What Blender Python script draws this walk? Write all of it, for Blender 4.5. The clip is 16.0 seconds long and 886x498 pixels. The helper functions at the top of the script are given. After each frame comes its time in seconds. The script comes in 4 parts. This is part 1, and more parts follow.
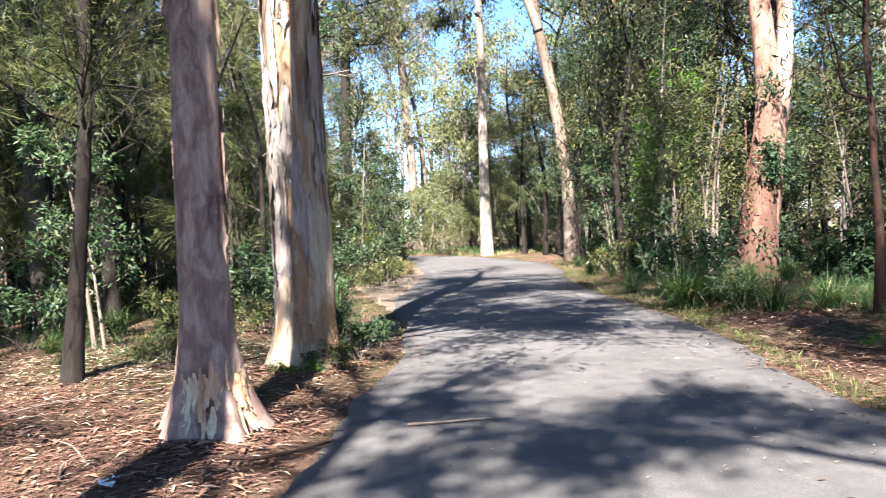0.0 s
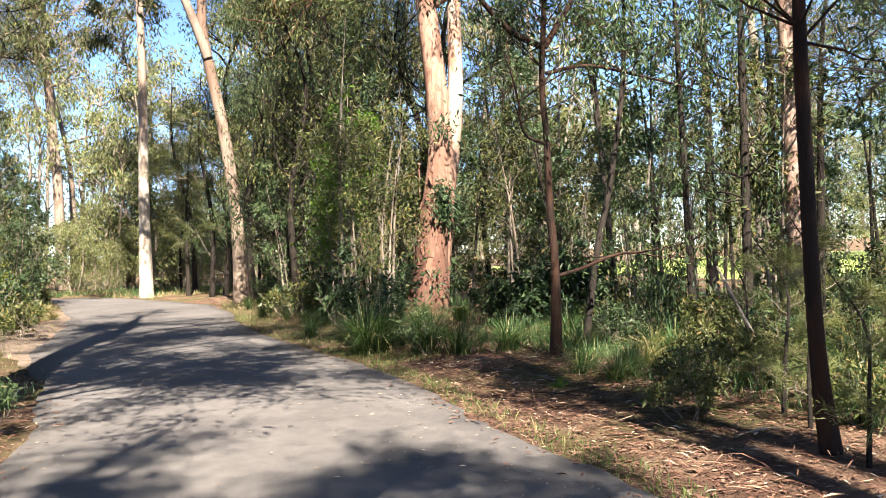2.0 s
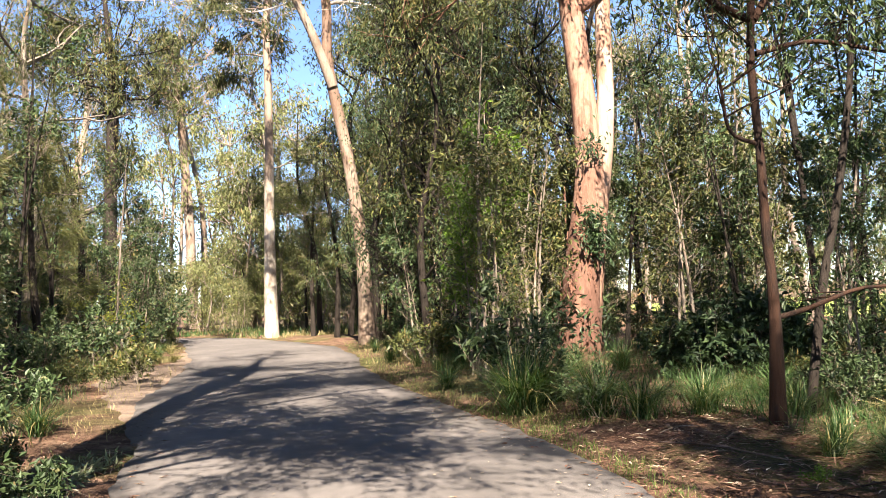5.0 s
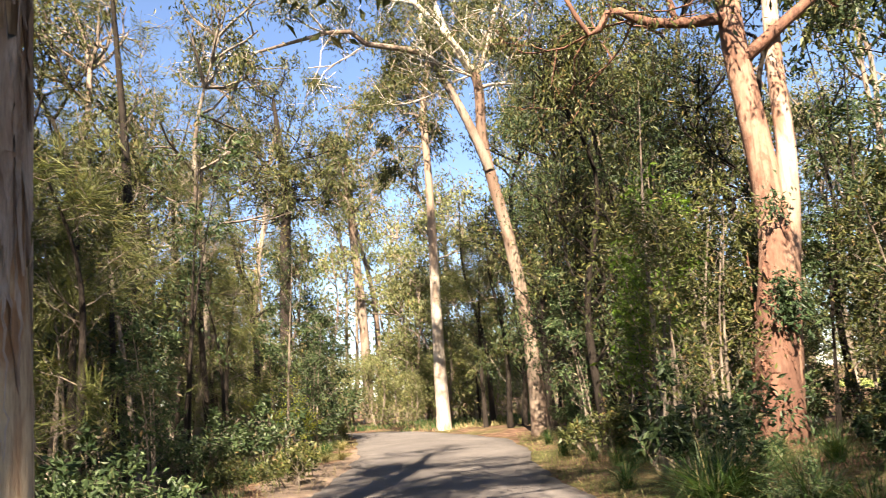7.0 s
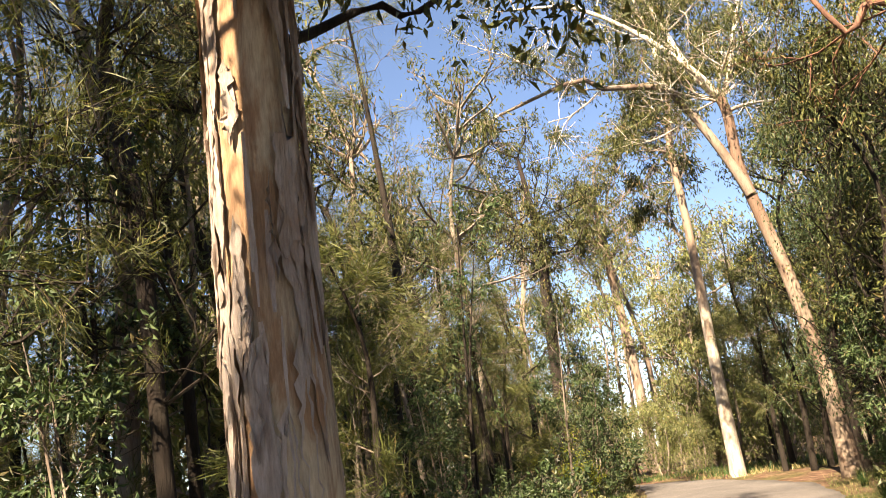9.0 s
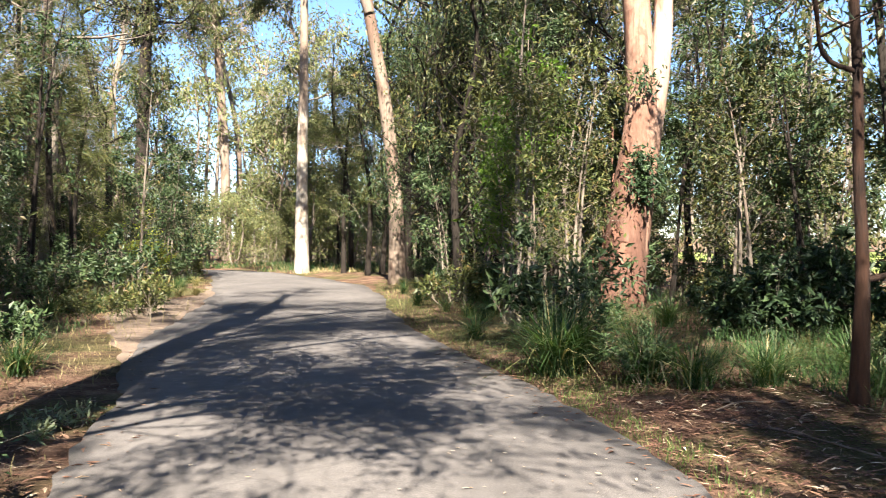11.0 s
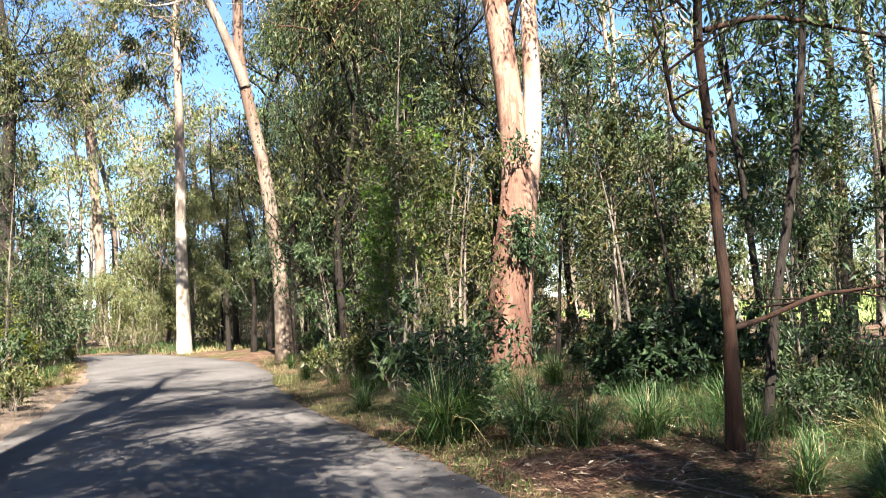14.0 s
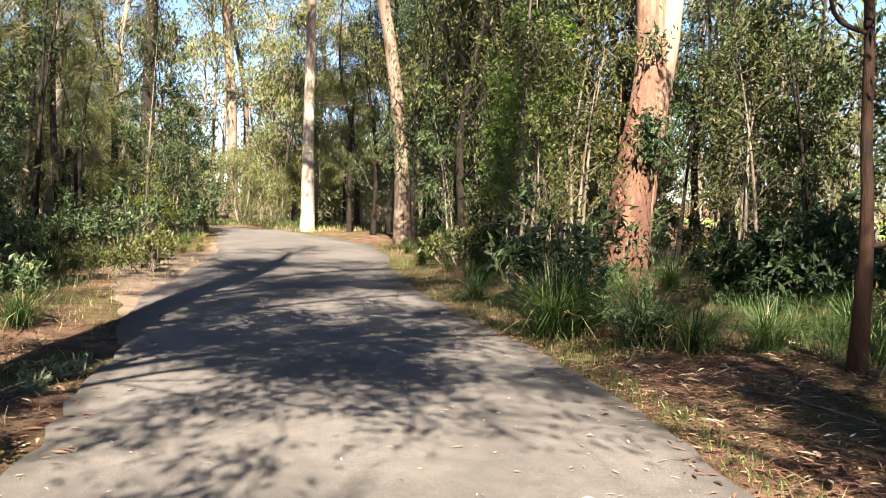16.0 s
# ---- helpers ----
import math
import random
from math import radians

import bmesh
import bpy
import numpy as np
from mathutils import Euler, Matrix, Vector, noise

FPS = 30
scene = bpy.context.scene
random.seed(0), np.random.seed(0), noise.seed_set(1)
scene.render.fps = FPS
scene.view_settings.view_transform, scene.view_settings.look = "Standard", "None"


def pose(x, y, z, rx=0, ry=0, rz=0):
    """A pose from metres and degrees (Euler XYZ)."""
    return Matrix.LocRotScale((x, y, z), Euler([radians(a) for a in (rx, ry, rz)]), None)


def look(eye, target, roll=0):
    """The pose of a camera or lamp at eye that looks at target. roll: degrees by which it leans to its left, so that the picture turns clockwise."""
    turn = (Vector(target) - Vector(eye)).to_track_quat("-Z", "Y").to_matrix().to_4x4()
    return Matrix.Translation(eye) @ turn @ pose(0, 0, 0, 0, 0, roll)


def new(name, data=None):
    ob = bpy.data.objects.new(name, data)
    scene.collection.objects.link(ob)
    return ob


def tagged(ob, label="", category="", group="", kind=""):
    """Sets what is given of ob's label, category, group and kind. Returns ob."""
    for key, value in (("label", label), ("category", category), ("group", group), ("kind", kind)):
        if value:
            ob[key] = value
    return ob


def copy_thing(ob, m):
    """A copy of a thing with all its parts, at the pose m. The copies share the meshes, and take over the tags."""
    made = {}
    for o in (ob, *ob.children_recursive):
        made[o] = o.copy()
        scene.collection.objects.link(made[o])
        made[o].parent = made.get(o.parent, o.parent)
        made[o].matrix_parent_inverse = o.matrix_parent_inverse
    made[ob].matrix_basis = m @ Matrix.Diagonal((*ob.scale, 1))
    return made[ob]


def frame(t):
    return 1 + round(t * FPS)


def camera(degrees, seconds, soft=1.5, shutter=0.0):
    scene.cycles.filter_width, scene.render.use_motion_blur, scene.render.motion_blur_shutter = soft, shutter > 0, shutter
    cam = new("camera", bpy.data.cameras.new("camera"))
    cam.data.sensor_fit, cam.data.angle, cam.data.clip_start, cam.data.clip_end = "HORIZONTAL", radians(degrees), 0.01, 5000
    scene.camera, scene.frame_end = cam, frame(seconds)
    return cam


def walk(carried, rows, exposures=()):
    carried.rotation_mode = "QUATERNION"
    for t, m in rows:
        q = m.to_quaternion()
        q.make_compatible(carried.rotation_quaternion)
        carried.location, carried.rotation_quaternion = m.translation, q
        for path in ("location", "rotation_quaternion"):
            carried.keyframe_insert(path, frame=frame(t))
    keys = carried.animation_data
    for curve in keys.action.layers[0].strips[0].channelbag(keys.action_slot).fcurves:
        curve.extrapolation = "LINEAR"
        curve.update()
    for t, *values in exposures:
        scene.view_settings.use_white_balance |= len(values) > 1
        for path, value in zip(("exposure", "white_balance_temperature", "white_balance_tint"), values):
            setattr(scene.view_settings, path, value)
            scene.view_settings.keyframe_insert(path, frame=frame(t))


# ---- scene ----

# ---------- camera ----------
cam = camera(55.2, 16.0, soft=0.9, shutter=0.12)
PATH = [
    (0, (-0.071, -0.579, 1.455), (-0.263, 1.412, 1.404), -2.9),
    (0.5, (-0.090, -0.134, 1.430), (0.063, 1.860, 1.380), -2.4),
    (1, (-0.082, 0.021, 1.427), (0.366, 1.969, 1.377), -1.9),
    (1.5, (-0.118, 0.279, 1.428), (0.476, 2.189, 1.397), -1.9),
    (2, (-0.155, 0.574, 1.444), (0.426, 2.488, 1.454), -2.2),
    (2.5, (-0.184, 0.868, 1.453), (0.328, 2.801, 1.490), -3.1),
    (3, (-0.247, 1.236, 1.423), (0.205, 3.183, 1.488), -3.7),
    (3.5, (-0.289, 1.593, 1.422), (0.094, 3.554, 1.506), -3.9),
    (3.7, (-0.289, 1.762, 1.411), (0.064, 3.728, 1.503), -3.9),
    (5.8, (0.085, 3.571, 1.440), (0.395, 5.542, 1.576), -2.1),
    (6, (0.090, 3.691, 1.439), (0.428, 5.656, 1.599), -2.2),
    (6.5, (0.207, 3.862, 1.426), (0.455, 5.833, 1.660), -3.1),
    (7, (0.266, 4.067, 1.457), (0.179, 6.036, 1.794), -4.6),
    (7.5, (0.261, 4.132, 1.468), (-0.119, 6.041, 1.928), -6.7),
    (8, (0.195, 4.096, 1.467), (-0.411, 5.909, 2.057), -8.4),
    (8.2, (0.179, 4.083, 1.477), (-0.494, 5.855, 2.116), -8.7),
    (10.3, (0.186, 4.208, 1.460), (-0.146, 6.178, 1.542), -0.8),
    (10.5, (0.182, 4.147, 1.462), (0.019, 6.140, 1.496), -0.6),
    (11, (0.221, 4.115, 1.457), (0.435, 6.103, 1.430), -0.2),
    (11.5, (0.277, 4.134, 1.459), (0.705, 6.087, 1.411), -0.4),
    (12, (0.298, 4.145, 1.456), (0.788, 6.084, 1.395), -0.8),
    (12.5, (0.307, 4.147, 1.446), (0.791, 6.087, 1.381), -1.3),
    (13, (0.318, 4.172, 1.458), (0.796, 6.113, 1.413), -1.9),
    (13.5, (0.321, 4.176, 1.458), (0.800, 6.118, 1.458), -2.5),
    (14, (0.310, 4.144, 1.468), (0.785, 6.083, 1.592), -3.3),
    (14.5, (0.249, 4.107, 1.515), (0.656, 6.025, 1.908), -5.4),
    (14.8, (0.228, 4.083, 1.522), (0.613, 6.000, 1.987), -5.2),
    (15, (0.214, 4.068, 1.526), (0.585, 5.986, 1.958), -5.1),
    (15.5, (0.259, 4.098, 1.461), (0.550, 6.073, 1.579), -1.9),
    (16, (0.299, 4.168, 1.439), (0.496, 6.155, 1.320), 0.8),
]
walk(cam, [(t, look(e, g, r)) for t, e, g, r in PATH],
     exposures=[(0.0, 2.92, 5850, 13), (1.5, 2.74, 6580, 13), (3.5, 2.73, 6680, 14), (6.0, 2.72, 7250, 17), (7.0, 2.67, 7700, 17), (8.2, 2.57, 8900, 18),
                (10.3, 2.78, 7080, 13), (11.0, 2.76, 6570, 12), (12.5, 2.75, 6370, 12), (14.0, 2.80, 6320, 12), (14.5, 2.54, 6800, 14), (15.0, 2.38, 7500, 15), (15.5, 2.48, 7300, 14), (16.0, 2.69, 7100, 13)])

# ---------- light ----------
SUN_FROM = Vector((-0.04, -1.0, 0.0)).normalized()
SUN_EL = radians(46)
to_sun = Vector((SUN_FROM.x * math.cos(SUN_EL), SUN_FROM.y * math.cos(SUN_EL), math.sin(SUN_EL)))
world = bpy.data.worlds.new("sky")
scene.world = world
world.use_nodes = True
wn = world.node_tree
sky = wn.nodes.new("ShaderNodeTexSky")
sky.sky_type = "NISHITA"
sky.sun_disc = False
sky.sun_elevation = SUN_EL
sky.altitude = 1000
sky.dust_density = 0.2
sky.ozone_density = 6.5
sky.sun_rotation = math.atan2(to_sun.x, to_sun.y)
wn.links.new(sky.outputs[0], wn.nodes["Background"].inputs[0])
wn.nodes["Background"].inputs[1].default_value = 0.050
sun = new("sun", bpy.data.lights.new("sun", "SUN"))
sun.data.energy = 5.0
sun.data.angle = radians(0.53)
sun.data.color = (1.0, 0.93, 0.80)
sun.matrix_world = look(to_sun * 60, (0, 0, 0))


# ---------- material helpers ----------
def mat_new(name):
    m = bpy.data.materials.new(name)
    m.use_nodes = True
    nt = m.node_tree
    b = nt.nodes["Principled BSDF"]
    return m, nt, b


def node(nt, kind, **inputs):
    n = nt.nodes.new(kind)
    for k, v in inputs.items():
        n.inputs[k.replace("_", " ")].default_value = v
    return n


def ramp(nt, fac, stops, inter="LINEAR"):
    r = nt.nodes.new("ShaderNodeValToRGB")
    r.color_ramp.interpolation = inter
    el = r.color_ramp.elements
    while len(el) < len(stops):
        el.new(0.5)
    for e, (p, c) in zip(el, stops):
        e.position = p
        e.color = (*c, 1)
    nt.links.new(fac, r.inputs[0])
    return r.outputs[0]


def coords(nt, scale=(1, 1, 1)):
    tc = nt.nodes.new("ShaderNodeTexCoord")
    mp = nt.nodes.new("ShaderNodeMapping")
    mp.inputs["Scale"].default_value = scale
    nt.links.new(tc.outputs["Object"], mp.inputs[0])
    return mp.outputs[0]


def noise_tex(nt, vec, scale, detail=6, rough=0.6, distort=0.0):
    n = node(nt, "ShaderNodeTexNoise", Scale=scale, Detail=detail, Roughness=rough, Distortion=distort)
    nt.links.new(vec, n.inputs["Vector"])
    return n.outputs[0]


def mix(nt, fac, a, b, mode="MIX"):
    m = nt.nodes.new("ShaderNodeMix")
    m.data_type = "RGBA"
    m.blend_type = mode
    for sock, v in ((m.inputs[0], fac), (m.inputs[6], a), (m.inputs[7], b)):
        if isinstance(v, (int, float)):
            sock.default_value = v
        elif isinstance(v, tuple):
            sock.default_value = (*v, 1)
        else:
            nt.links.new(v, sock)
    return m.outputs[2]


def bump(nt, b, height, strength, dist=0.02):
    n = node(nt, "ShaderNodeBump", Strength=strength, Distance=dist)
    nt.links.new(height, n.inputs["Height"])
    nt.links.new(n.outputs[0], b.inputs["Normal"])


def leaf_material(name, stops, trans=0.2, rough=0.5, back=1.2):
    """Leaves: colour by leaf and by plant, some light through the blade."""
    m, nt, b = mat_new(name)
    geo = nt.nodes.new("ShaderNodeNewGeometry")
    info = nt.nodes.new("ShaderNodeObjectInfo")
    col = ramp(nt, geo.outputs["Random Per Island"], stops)
    hsv = nt.nodes.new("ShaderNodeHueSaturation")
    nt.links.new(col, hsv.inputs["Color"])
    mr = node(nt, "ShaderNodeMapRange", To_Min=0.75, To_Max=1.25)
    nt.links.new(info.outputs["Random"], mr.inputs[0])
    nt.links.new(mr.outputs[0], hsv.inputs["Value"])
    b.inputs["Roughness"].default_value = rough
    b.inputs["Specular IOR Level"].default_value = 0.28
    nt.links.new(hsv.outputs[0], b.inputs["Base Color"])
    tr = nt.nodes.new("ShaderNodeBsdfTranslucent")
    warm = mix(nt, 1.0, hsv.outputs[0], (back, back * 1.05, back * 0.45), "MULTIPLY")
    nt.links.new(warm, tr.inputs[0])
    ms = nt.nodes.new("ShaderNodeMixShader")
    ms.inputs[0].default_value = trans
    nt.links.new(b.outputs[0], ms.inputs[1])
    nt.links.new(tr.outputs[0], ms.inputs[2])
    nt.links.new(ms.outputs[0], nt.nodes["Material Output"].inputs[0])
    return m


def bark_material(name, base, patch, streak, patch_scale=(2.2, 2.2, 0.7), patch_at=0.5, relief=0.5, streak_amt=0.6, fine=(0.72, 1.15), tier=None):
    """Bark: large shed patches, long vertical streaks, fine fibres; a tier (old bark, painted shade) sets in above or
    below a ragged height.
    """
    m, nt, b = mat_new(name)
    big = noise_tex(nt, coords(nt, patch_scale), 1.0, 5, 0.62, 0.6)
    f = ramp(nt, big, [(patch_at - 0.06, (0, 0, 0)), (patch_at + 0.06, (1, 1, 1))])
    c = mix(nt, f, base, patch)
    if tier:
        at, fade, old = tier
        sep = nt.nodes.new("ShaderNodeSeparateXYZ")
        nt.links.new(coords(nt), sep.inputs[0])
        rag = node(nt, "ShaderNodeMath")
        rag.operation = "MULTIPLY_ADD"
        nt.links.new(noise_tex(nt, coords(nt, (3, 3, 0.5)), 1.0, 5, 0.65), rag.inputs[0])
        rag.inputs[1].default_value = 5.0
        nt.links.new(sep.outputs[2], rag.inputs[2])
        mr = node(nt, "ShaderNodeMapRange")
        mr.inputs[1].default_value, mr.inputs[2].default_value = at + 2.5 - fade, at + 2.5 + fade
        nt.links.new(rag.outputs[0], mr.inputs[0])
        c = mix(nt, mr.outputs[0], c, old)
    st = noise_tex(nt, coords(nt, (14, 14, 0.9)), 1.0, 6, 0.65, 0.4)
    fs = ramp(nt, st, [(0.5, (0, 0, 0)), (0.66, (streak_amt,) * 3)])
    c = mix(nt, fs, c, streak)
    fib = noise_tex(nt, coords(nt, (60, 60, 9)), 1.0, 5, 0.7)
    g = ramp(nt, fib, [(0.3, (fine[0],) * 3), (0.7, (fine[1],) * 3)])
    c = mix(nt, 1.0, c, g, "MULTIPLY")
    nt.links.new(c, b.inputs["Base Color"])
    b.inputs["Roughness"].default_value = 0.85
    b.inputs["Specular IOR Level"].default_value = 0.2
    ad = nt.nodes.new("ShaderNodeMath")
    nt.links.new(st, ad.inputs[0])
    nt.links.new(fib, ad.inputs[1])
    bump(nt, b, ad.outputs[0], relief, 0.025)
    return m


# ---------- materials ----------
BARK_PINK = bark_material("bark_pinkgrey", (0.36, 0.255, 0.20), (0.22, 0.14, 0.11), (0.10, 0.062, 0.05), (6.5, 6.5, 3.2), 0.5, 0.35, 0.4)
BARK_PEEL = bark_material("bark_peeling", (0.421, 0.337, 0.235), (0.286, 0.173, 0.101), (0.152, 0.088, 0.059), (4.0, 4.0, 1.1), 0.5, 0.6, 0.6)
BARK_SHEET = bark_material("bark_sheet", (0.367, 0.308, 0.270), (0.259, 0.189, 0.146), (0.151, 0.097, 0.070), (3, 3, 0.8), 0.55, 0.7, 0.5)
BARK_PALE = bark_material("bark_pale_salmon", (0.450, 0.360, 0.290), (0.264, 0.153, 0.106), (0.153, 0.081, 0.056), (2.0, 2.0, 0.9), 0.52, 0.4, 0.4, tier=(4.0, -1.0, (0.235, 0.138, 0.098)))
BARK_ORANGE = bark_material("bark_salmon", (0.306, 0.189, 0.136), (0.191, 0.102, 0.071), (0.119, 0.061, 0.043), (3.2, 3.2, 1.6), 0.49, 0.6, 0.75, tier=(2.5, -1.0, (0.098, 0.049, 0.035)))
BARK_WHITE = bark_material("bark_white", (0.60, 0.54, 0.46), (0.38, 0.30, 0.24), (0.22, 0.16, 0.12), (1.2, 1.2, 0.4), 0.54, 0.25, 0.45)
BARK_TAN = bark_material("bark_tan", (0.219, 0.173, 0.138), (0.143, 0.102, 0.076), (0.076, 0.051, 0.038), (1.5, 1.5, 0.6), 0.54, 0.35, 0.5)
BARK_WHITE_HERO = bark_material("bark_white_browning", (0.452, 0.398, 0.332), (0.281, 0.218, 0.168), (0.203, 0.148, 0.109), (2.4, 2.4, 0.9), 0.56, 0.3, 0.5, tier=(7.0, 0.5, (0.257, 0.191, 0.144)))
# tier: shade on the upper trunk, put in as a darker brown
BARK_LEAN = bark_material("bark_tan_scarred", (0.221, 0.171, 0.131), (0.131, 0.089, 0.066), (0.084, 0.055, 0.042), (1.6, 1.6, 0.55), 0.5, 0.4, 0.6, tier=(7.2, 0.8, (0.157, 0.102, 0.074)))
# old bark sheets, and limbs of the twin tree with shade in the colour
BARK_OLD_AND_SHADE = bark_material("bark_old_redbrown_and_shade", (0.20, 0.10, 0.068), (0.12, 0.062, 0.044), (0.06, 0.035, 0.026), (5, 5, 2.0), 0.5, 0.7, 0.7)
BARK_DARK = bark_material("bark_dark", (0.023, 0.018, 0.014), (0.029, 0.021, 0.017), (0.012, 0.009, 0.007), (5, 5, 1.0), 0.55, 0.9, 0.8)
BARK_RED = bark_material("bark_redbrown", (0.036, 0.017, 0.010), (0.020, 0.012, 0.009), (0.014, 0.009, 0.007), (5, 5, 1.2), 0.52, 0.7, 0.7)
BARK_GREY = bark_material("bark_grey", (0.225, 0.188, 0.150), (0.135, 0.105, 0.083), (0.068, 0.053, 0.041), (4, 4, 1.0), 0.52, 0.6, 0.6)
LEAF_GUM = leaf_material("leaf_gum", [(0.0, (0.024, 0.033, 0.011)), (0.5, (0.058, 0.070, 0.020)), (0.9, (0.106, 0.109, 0.034)), (1.0, (0.185, 0.119, 0.056))])
LEAF_OLIVE = leaf_material("leaf_casuarina", [(0.0, (0.031, 0.040, 0.011)), (0.5, (0.071, 0.084, 0.025)), (0.92, (0.118, 0.124, 0.040)), (1.0, (0.155, 0.105, 0.050))], 0.26)
# pale olive: sun and haze on the far forest are put into the colour
LEAF_FAR_LIT = leaf_material("leaf_far_lit", [(0.0, (0.055, 0.066, 0.024)), (0.5, (0.105, 0.120, 0.044)), (0.9, (0.165, 0.172, 0.070)), (1.0, (0.22, 0.16, 0.08))], 0.25)
LEAF_GREEN = leaf_material("leaf_green", [(0.0, (0.014, 0.029, 0.011)), (0.55, (0.039, 0.067, 0.025)), (0.95, (0.078, 0.112, 0.046)), (1.0, (0.125, 0.102, 0.048))])
LEAF_BRIGHT = leaf_material("leaf_bright", [(0.0, (0.048, 0.096, 0.012)), (0.6, (0.088, 0.160, 0.024)), (1.0, (0.144, 0.208, 0.040))], 0.4)
LEAF_YELLOW = leaf_material("leaf_yellow", [(0.0, (0.170, 0.212, 0.025)), (1.0, (0.323, 0.340, 0.068))], 0.45)
LEAF_DEEP = leaf_material("leaf_deep", [(0.0, (0.013, 0.027, 0.013)), (0.7, (0.026, 0.047, 0.019)), (1.0, (0.046, 0.076, 0.027))], 0.15, 0.5)
LEAF_WAN = leaf_material("leaf_wan", [(0.0, (0.12, 0.16, 0.08)), (1.0, (0.28, 0.31, 0.19))], 0.25)
GRASS = leaf_material("grass_blade", [(0.0, (0.017, 0.041, 0.013)), (0.6, (0.037, 0.078, 0.023)), (0.88, (0.070, 0.116, 0.039)), (1.0, (0.196, 0.190, 0.109))], 0.35, 0.45)
GRASS_VERGE = leaf_material("verge_grass_blade", [(0.0, (0.032, 0.056, 0.014)), (0.6, (0.069, 0.105, 0.028)), (0.88, (0.120, 0.147, 0.046)), (1.0, (0.239, 0.217, 0.116))], 0.4, 0.5)
GRASS_DRY = leaf_material("grass_dry", [(0.0, (0.090, 0.098, 0.030)), (0.5, (0.210, 0.180, 0.083)), (1.0, (0.345, 0.277, 0.150))], 0.3, 0.6)
LITTER = leaf_material("dead_leaf", [(0.0, (0.043, 0.021, 0.015)), (0.5, (0.137, 0.068, 0.045)), (0.88, (0.202, 0.116, 0.076)), (1.0, (0.302, 0.232, 0.161))], 0.1, 0.7)
LITTER_PALE = leaf_material("pale_dead_leaf", [(0.0, (0.119, 0.076, 0.047)), (0.5, (0.323, 0.246, 0.170)), (1.0, (0.527, 0.459, 0.357))], 0.1, 0.7)


def ground_material():
    m, nt, b = mat_new("forest_floor")
    v = coords(nt)
    big = noise_tex(nt, v, 0.35, 5, 0.6, 0.4)
    mid = noise_tex(nt, v, 2.3, 6, 0.65, 0.3)
    fin = noise_tex(nt, v, 28, 6, 0.75)
    soil = ramp(nt, mid, [(0.3, (0.061, 0.034, 0.024)), (0.5, (0.144, 0.084, 0.057)), (0.66, (0.238, 0.160, 0.108)), (0.8, (0.302, 0.248, 0.173))])
    green = ramp(nt, mid, [(0.3, (0.040, 0.050, 0.016)), (0.7, (0.128, 0.120, 0.048))])
    f = ramp(nt, big, [(0.47, (0, 0, 0)), (0.6, (0.8,) * 3)])
    c = mix(nt, f, soil, green)
    g = ramp(nt, fin, [(0.25, (0.45,) * 3), (0.75, (1.45,) * 3)])
    c = mix(nt, 1.0, c, g, "MULTIPLY")
    nt.links.new(c, b.inputs["Base Color"])
    b.inputs["Roughness"].default_value = 0.95
    b.inputs["Specular IOR Level"].default_value = 0.1
    bump(nt, b, fin, 1.0, 0.08)
    return m


def asphalt_material():
    m, nt, b = mat_new("asphalt")
    v = coords(nt)
    big = noise_tex(nt, v, 0.5, 5, 0.6, 0.6)
    mid = noise_tex(nt, v, 6, 5, 0.6)
    fin = noise_tex(nt, v, 130, 3, 0.7)
    c = ramp(nt, big, [(0.35, (0.073, 0.066, 0.062)), (0.65, (0.114, 0.103, 0.096))])
    c = mix(nt, 1.0, c, ramp(nt, mid, [(0.3, (0.82,) * 3), (0.7, (1.15,) * 3)]), "MULTIPLY")
    c = mix(nt, 1.0, c, ramp(nt, fin, [(0.32, (0.55,) * 3), (0.55, (1.0,) * 3), (0.72, (1.7,) * 3)]), "MULTIPLY")
    cr = nt.nodes.new("ShaderNodeTexVoronoi")
    cr.feature = "DISTANCE_TO_EDGE"
    cr.inputs["Scale"].default_value = 0.42
    wv = node(nt, "ShaderNodeTexNoise", Scale=2.5, Detail=6.0)
    nt.links.new(v, wv.inputs["Vector"])
    nt.links.new(mix(nt, 0.22, v, wv.outputs["Color"]), cr.inputs["Vector"])
    crack = ramp(nt, cr.outputs["Distance"], [(0.0, (0.45,) * 3), (0.004, (1.0,) * 3)])
    c = mix(nt, 0.35, c, mix(nt, 1.0, c, crack, "MULTIPLY"))
    nt.links.new(c, b.inputs["Base Color"])
    b.inputs["Roughness"].default_value = 0.82
    b.inputs["Specular IOR Level"].default_value = 0.35
    bump(nt, b, fin, 0.5, 0.006)
    return m


def soil_edge_material():
    m, nt, b = mat_new("sandy_dirt")
    v = coords(nt)
    mid = noise_tex(nt, v, 3.0, 6, 0.65, 0.4)
    fin = noise_tex(nt, v, 60, 4, 0.7)
    c = ramp(nt, mid, [(0.3, (0.078, 0.051, 0.036)), (0.55, (0.144, 0.102, 0.072)), (0.75, (0.216, 0.168, 0.120))])
    c = mix(nt, 1.0, c, ramp(nt, fin, [(0.3, (0.6,) * 3), (0.7, (1.3,) * 3)]), "MULTIPLY")
    nt.links.new(c, b.inputs["Base Color"])
    b.inputs["Roughness"].default_value = 0.95
    bump(nt, b, fin, 0.7, 0.02)
    return m


FLOOR_MAT, ASPHALT, DIRT = ground_material(), asphalt_material(), soil_edge_material()


